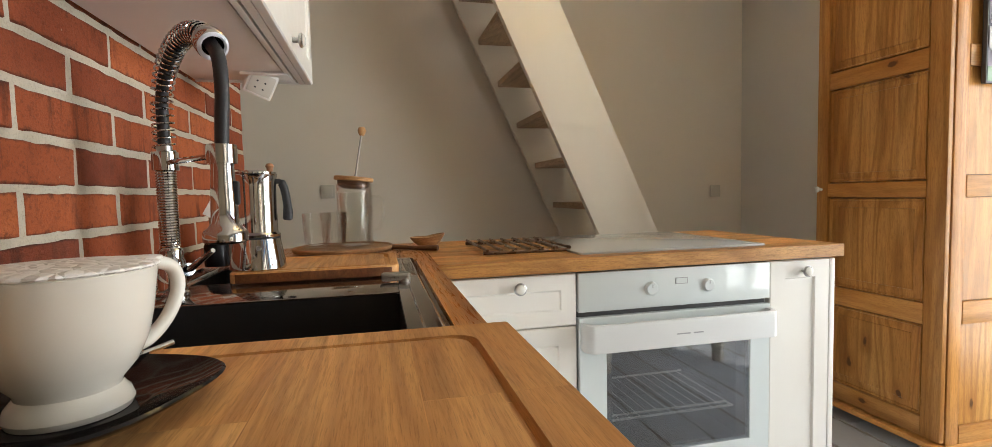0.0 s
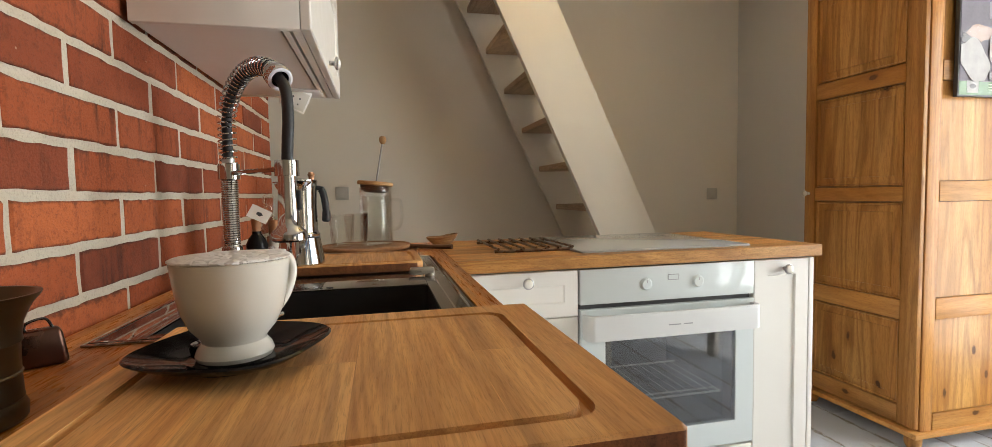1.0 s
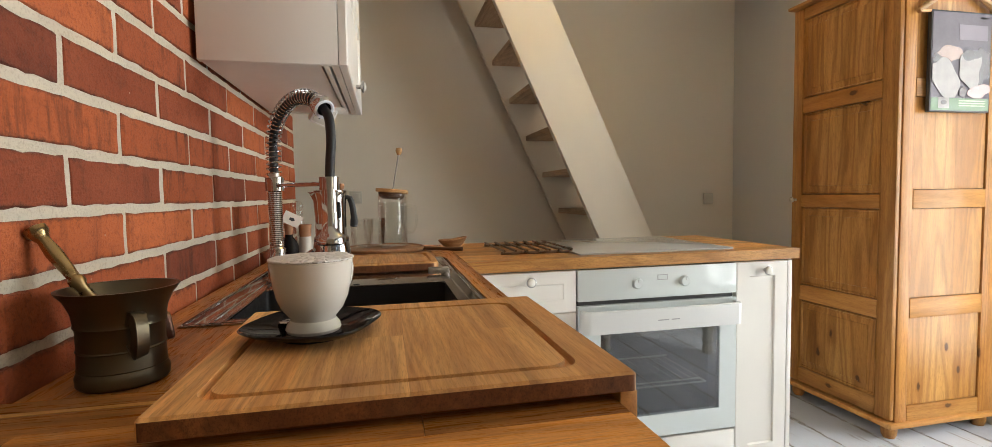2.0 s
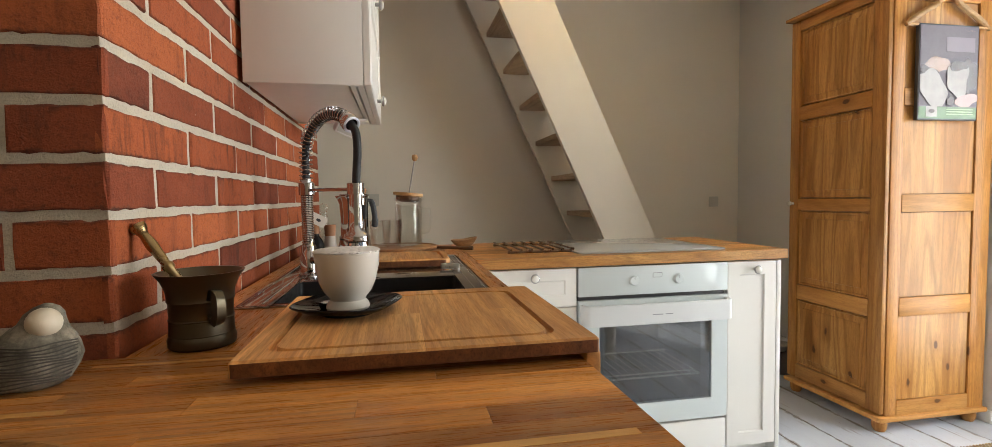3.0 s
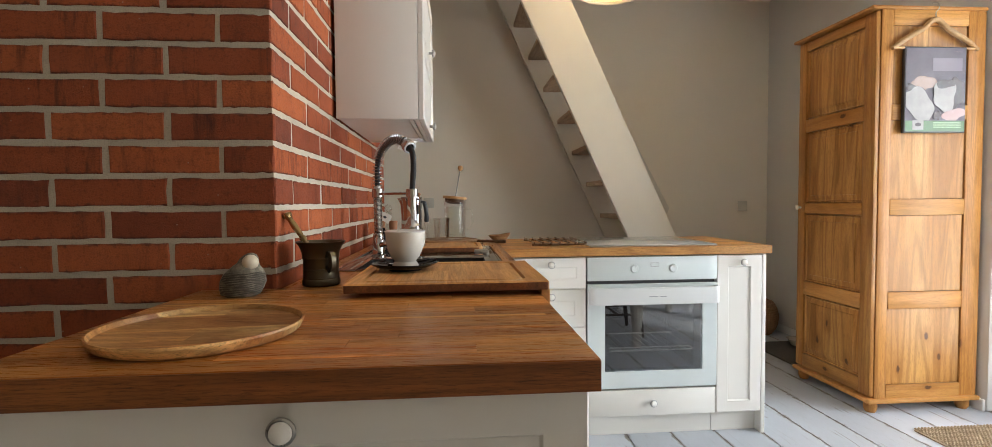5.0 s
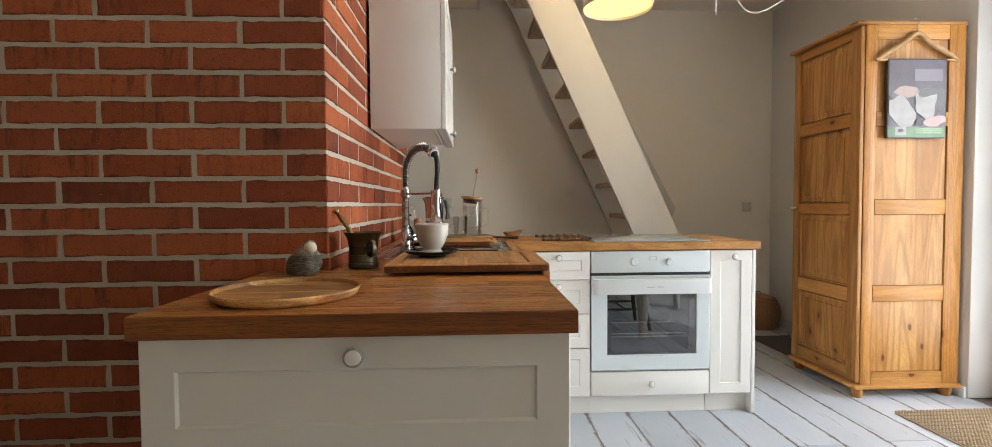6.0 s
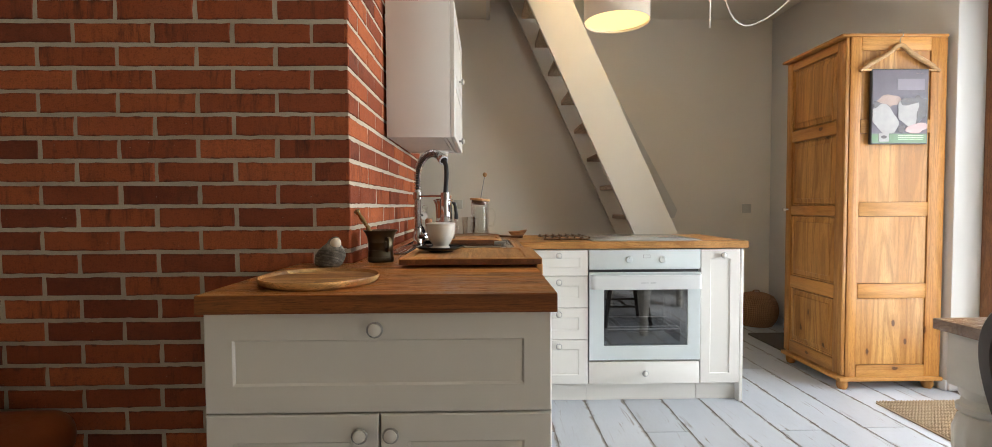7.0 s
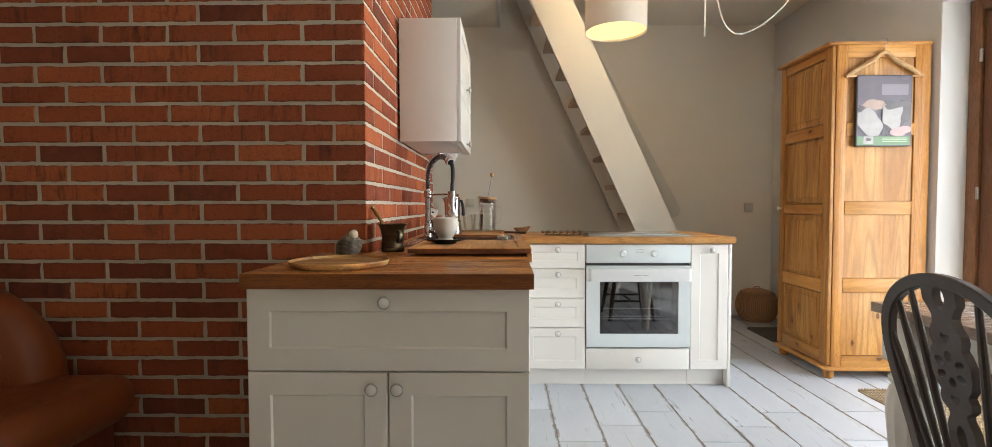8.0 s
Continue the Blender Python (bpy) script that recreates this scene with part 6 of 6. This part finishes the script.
def sofa():
    """Tan leather sofa end with a round-shouldered back and a thick seat cushion."""
    x1, y0, y1 = -1.345, -0.36, 0.262
    s = thing("leather_sofa", (-1.8, y0, 0), "tan leather sofa with a rounded back against the bricks", "sofa")
    part("base", box(-2.45, x1 - 0.13, y0 + 0.06, y1, 0.06, 0.29, 0.03, 3), M_LEATHER, s)
    seat = box(-2.45, x1, y0, y1 - 0.02, 0.25, 0.435, 0.085, 6)
    for v in seat.verts:
        # the cushion sinks towards its middle
        v.co.z -= 0.035 * max(0.0, min(1.0, (x1 - v.co.x) / 0.6)) * (v.co.z > 0.34)
    part("seat_cushion", seat, M_LEATHER, s)
    # back: a plump shell whose outline rounds down to the seat
    cx, cz, rx, rz = -2.09, 0.40, 0.475, 0.40
    b = bmesh.new()
    rows = []
    for k in range(11):
        t = k / 10
        inset = 0.075 * (1 - math.sqrt(max(0.0, 1 - (2 * t - 1) ** 2)))
        y = y1 - 0.20 + 0.20 * t
        row = [b.verts.new((-2.45, y, cz - 0.05)), b.verts.new((-2.45, y, cz + rz - inset))]
        for i in range(25):
            a = radians(90 - 94 * i / 24)
            row.append(b.verts.new((cx + (rx - inset) * math.cos(a), y, cz + (rz - inset) * math.sin(a))))
        row.append(b.verts.new((cx + rx - inset - 0.05, y, cz - 0.05)))
        rows.append(row)
    for p, q in zip(rows, rows[1:]):
        for i in range(len(p)):
            j = (i + 1) % len(p)
            b.faces.new((p[i], p[j], q[j], q[i]))
    b.faces.new(rows[0])
    b.faces.new(rows[-1])
    bmesh.ops.recalc_face_normals(b, faces=b.faces)
    part("backrest", b, M_LEATHER, s, smooth=60)
    seam = []
    for i in range(25):
        a = radians(90 - 88 * i / 24)
        seam.append((cx + (rx - 0.078) * math.cos(a), y1 - 0.199, cz + (rz - 0.078) * math.sin(a)))
    part("piping", tube(seam, 0.005, 8), M_LEATHER, s)
    for fx in (-2.38, -1.44):
        for fy in (y0 + 0.10, y1 - 0.08):
            part("foot", lathe(((0, 0), (0.018, 0), (0.026, 0.06), (0, 0.06)), 16, (fx, fy, 0)), M_DARKWOOD, s)


sofa()


# ---- bricks of the pier ----
COURSE, BRICK_L, BRICK_H, JOINT = 0.0772, 0.250, 0.0635, 0.0137
pier = solid("wall_brick_pier", box(WEST, BX - 0.0028, BY + 0.0028, BEND, 0, CEIL), M_MORTAR, "wall core with pale rough mortar joints", "wall", "structure")
face_front = thing("wall_brick_front", (BX, BY, 0), "exposed red brick wall with pale mortar, front of the pier", "brick wall", kind="structure")
face_side = thing("wall_brick_side", (BX, BY, 0), "exposed red brick wall with pale mortar, beside the sink", "brick wall", kind="structure")


def brick_mesh(length, depth, seed):
    """One brick, its outer face towards -y, from x 0 to length; worn edges, uneven face."""
    rnd = random.Random(seed)
    b = bmesh.new()
    n = 9
    rings = []
    for inset, y in ((0.0, depth), (0.0, 0.0030), (0.0022, 0.0)):
        ring = []
        a, e, lo, hi = inset, length - inset, inset, BRICK_H - inset
        pts = [(a + (e - a) * i / n, lo) for i in range(n)] + [(e, lo), (e, (lo + hi) / 2)] + [(e - (e - a) * i / n, hi) for i in range(n)] + [(a, hi), (a, (lo + hi) / 2)]
        for px, pz in pts:
            j = 0.0 if y == depth else 0.0019
            ring.append(b.verts.new((px + rnd.uniform(-j, j), y + rnd.uniform(-0.0006, 0.0006), pz + rnd.uniform(-j, j))))
        rings.append(ring)
    for p, q in zip(rings, rings[1:]):
        for i in range(len(p)):
            j = (i + 1) % len(p)
            b.faces.new((p[i], p[j], q[j], q[i]))
    b.faces.new(rings[-1])
    return mesh_of("brick", b, M_BRICK, 30)


BRICKS = {length: [brick_mesh(length, 0.012, 40 * i + int(length * 1000)) for i in range(6)] for length in (BRICK_L, 0.115, 0.236, 0.132, 0.272, 0.267)}
rnd = random.Random(5)


def lay(parent, along, z, length, turn):
    ob = new("brick", rnd.choice(BRICKS[length]))
    ob.parent = parent
    tilt = rnd.uniform(-0.35, 0.35)
    out = rnd.uniform(-0.0012, 0.0014)
    if turn:
        ob.matrix_basis = Matrix.Translation((out, along + rnd.uniform(-0.0015, 0.0015), z)) @ pose(0, 0, 0, 0, 0, 90) @ pose(0, 0, 0, 0, tilt, 0)
    else:
        ob.matrix_basis = Matrix.Translation((along + rnd.uniform(-0.0015, 0.0015), out, z)) @ pose(0, 0, 0, 0, tilt, 0)


for k in range(36):
    z = -0.006 + COURSE * k
    if z < 0 or z + BRICK_H > CEIL:
        continue
    # front, from the corner to the west
    first = 0.236 if k % 2 == 0 else 0.115
    lay(face_front, -first, z, first, False)
    x = -first - JOINT - BRICK_L
    while BX + x > -2.32:
        lay(face_front, x, z, BRICK_L, False)
        x -= BRICK_L + JOINT
    # side, from the corner to the north
    first = 0.132 if k % 2 == 0 else 0.272
    lay(face_side, 0.0, z, first, True)
    y = first + JOINT
    while BY + y + 0.13 < BEND:
        length = 0.267 if BY + y + 0.267 <= BEND + 0.004 else 0.132
        lay(face_side, y, z, length, True)
        y += length + JOINT

# ---- floor planks ----
PLANK_W, PLANK_L = 0.2115, 1.20


def plank_mesh(seed):
    b = box(0, PLANK_W - 0.0028, 0, PLANK_L - 0.0025, -0.004, 0.0, 0.0014, 1)
    return mesh_of("plank", b, M_PLANK, 30)


PLANK = plank_mesh(0)
ends = {0: 0.92, 1: 0.57, 2: 0.74, 3: 0.90, 4: 0.573, 5: 0.73, 6: 0.90, 7: 0.60}
for i in range(-13, 13):
    x = 0.070 + PLANK_W * i
    start = ends[i % 8] - PLANK_L * 5
    for j in range(9):
        y = start + PLANK_L * j
        # cut to the room's edges
        x0, y0, y1 = max(x, WEST), max(y, SOUTH), min(y + PLANK_L, BACK)
        if x + PLANK_W > RIGHT + 0.1 or y1 - y0 < 0.05:
            continue
        ob = new("plank", PLANK)
        ob.parent = floor
        ob.location = (x0, y0, 0)
        ob.scale = ((x + PLANK_W - x0) / PLANK_W, (y1 - y0) / PLANK_L, 1)
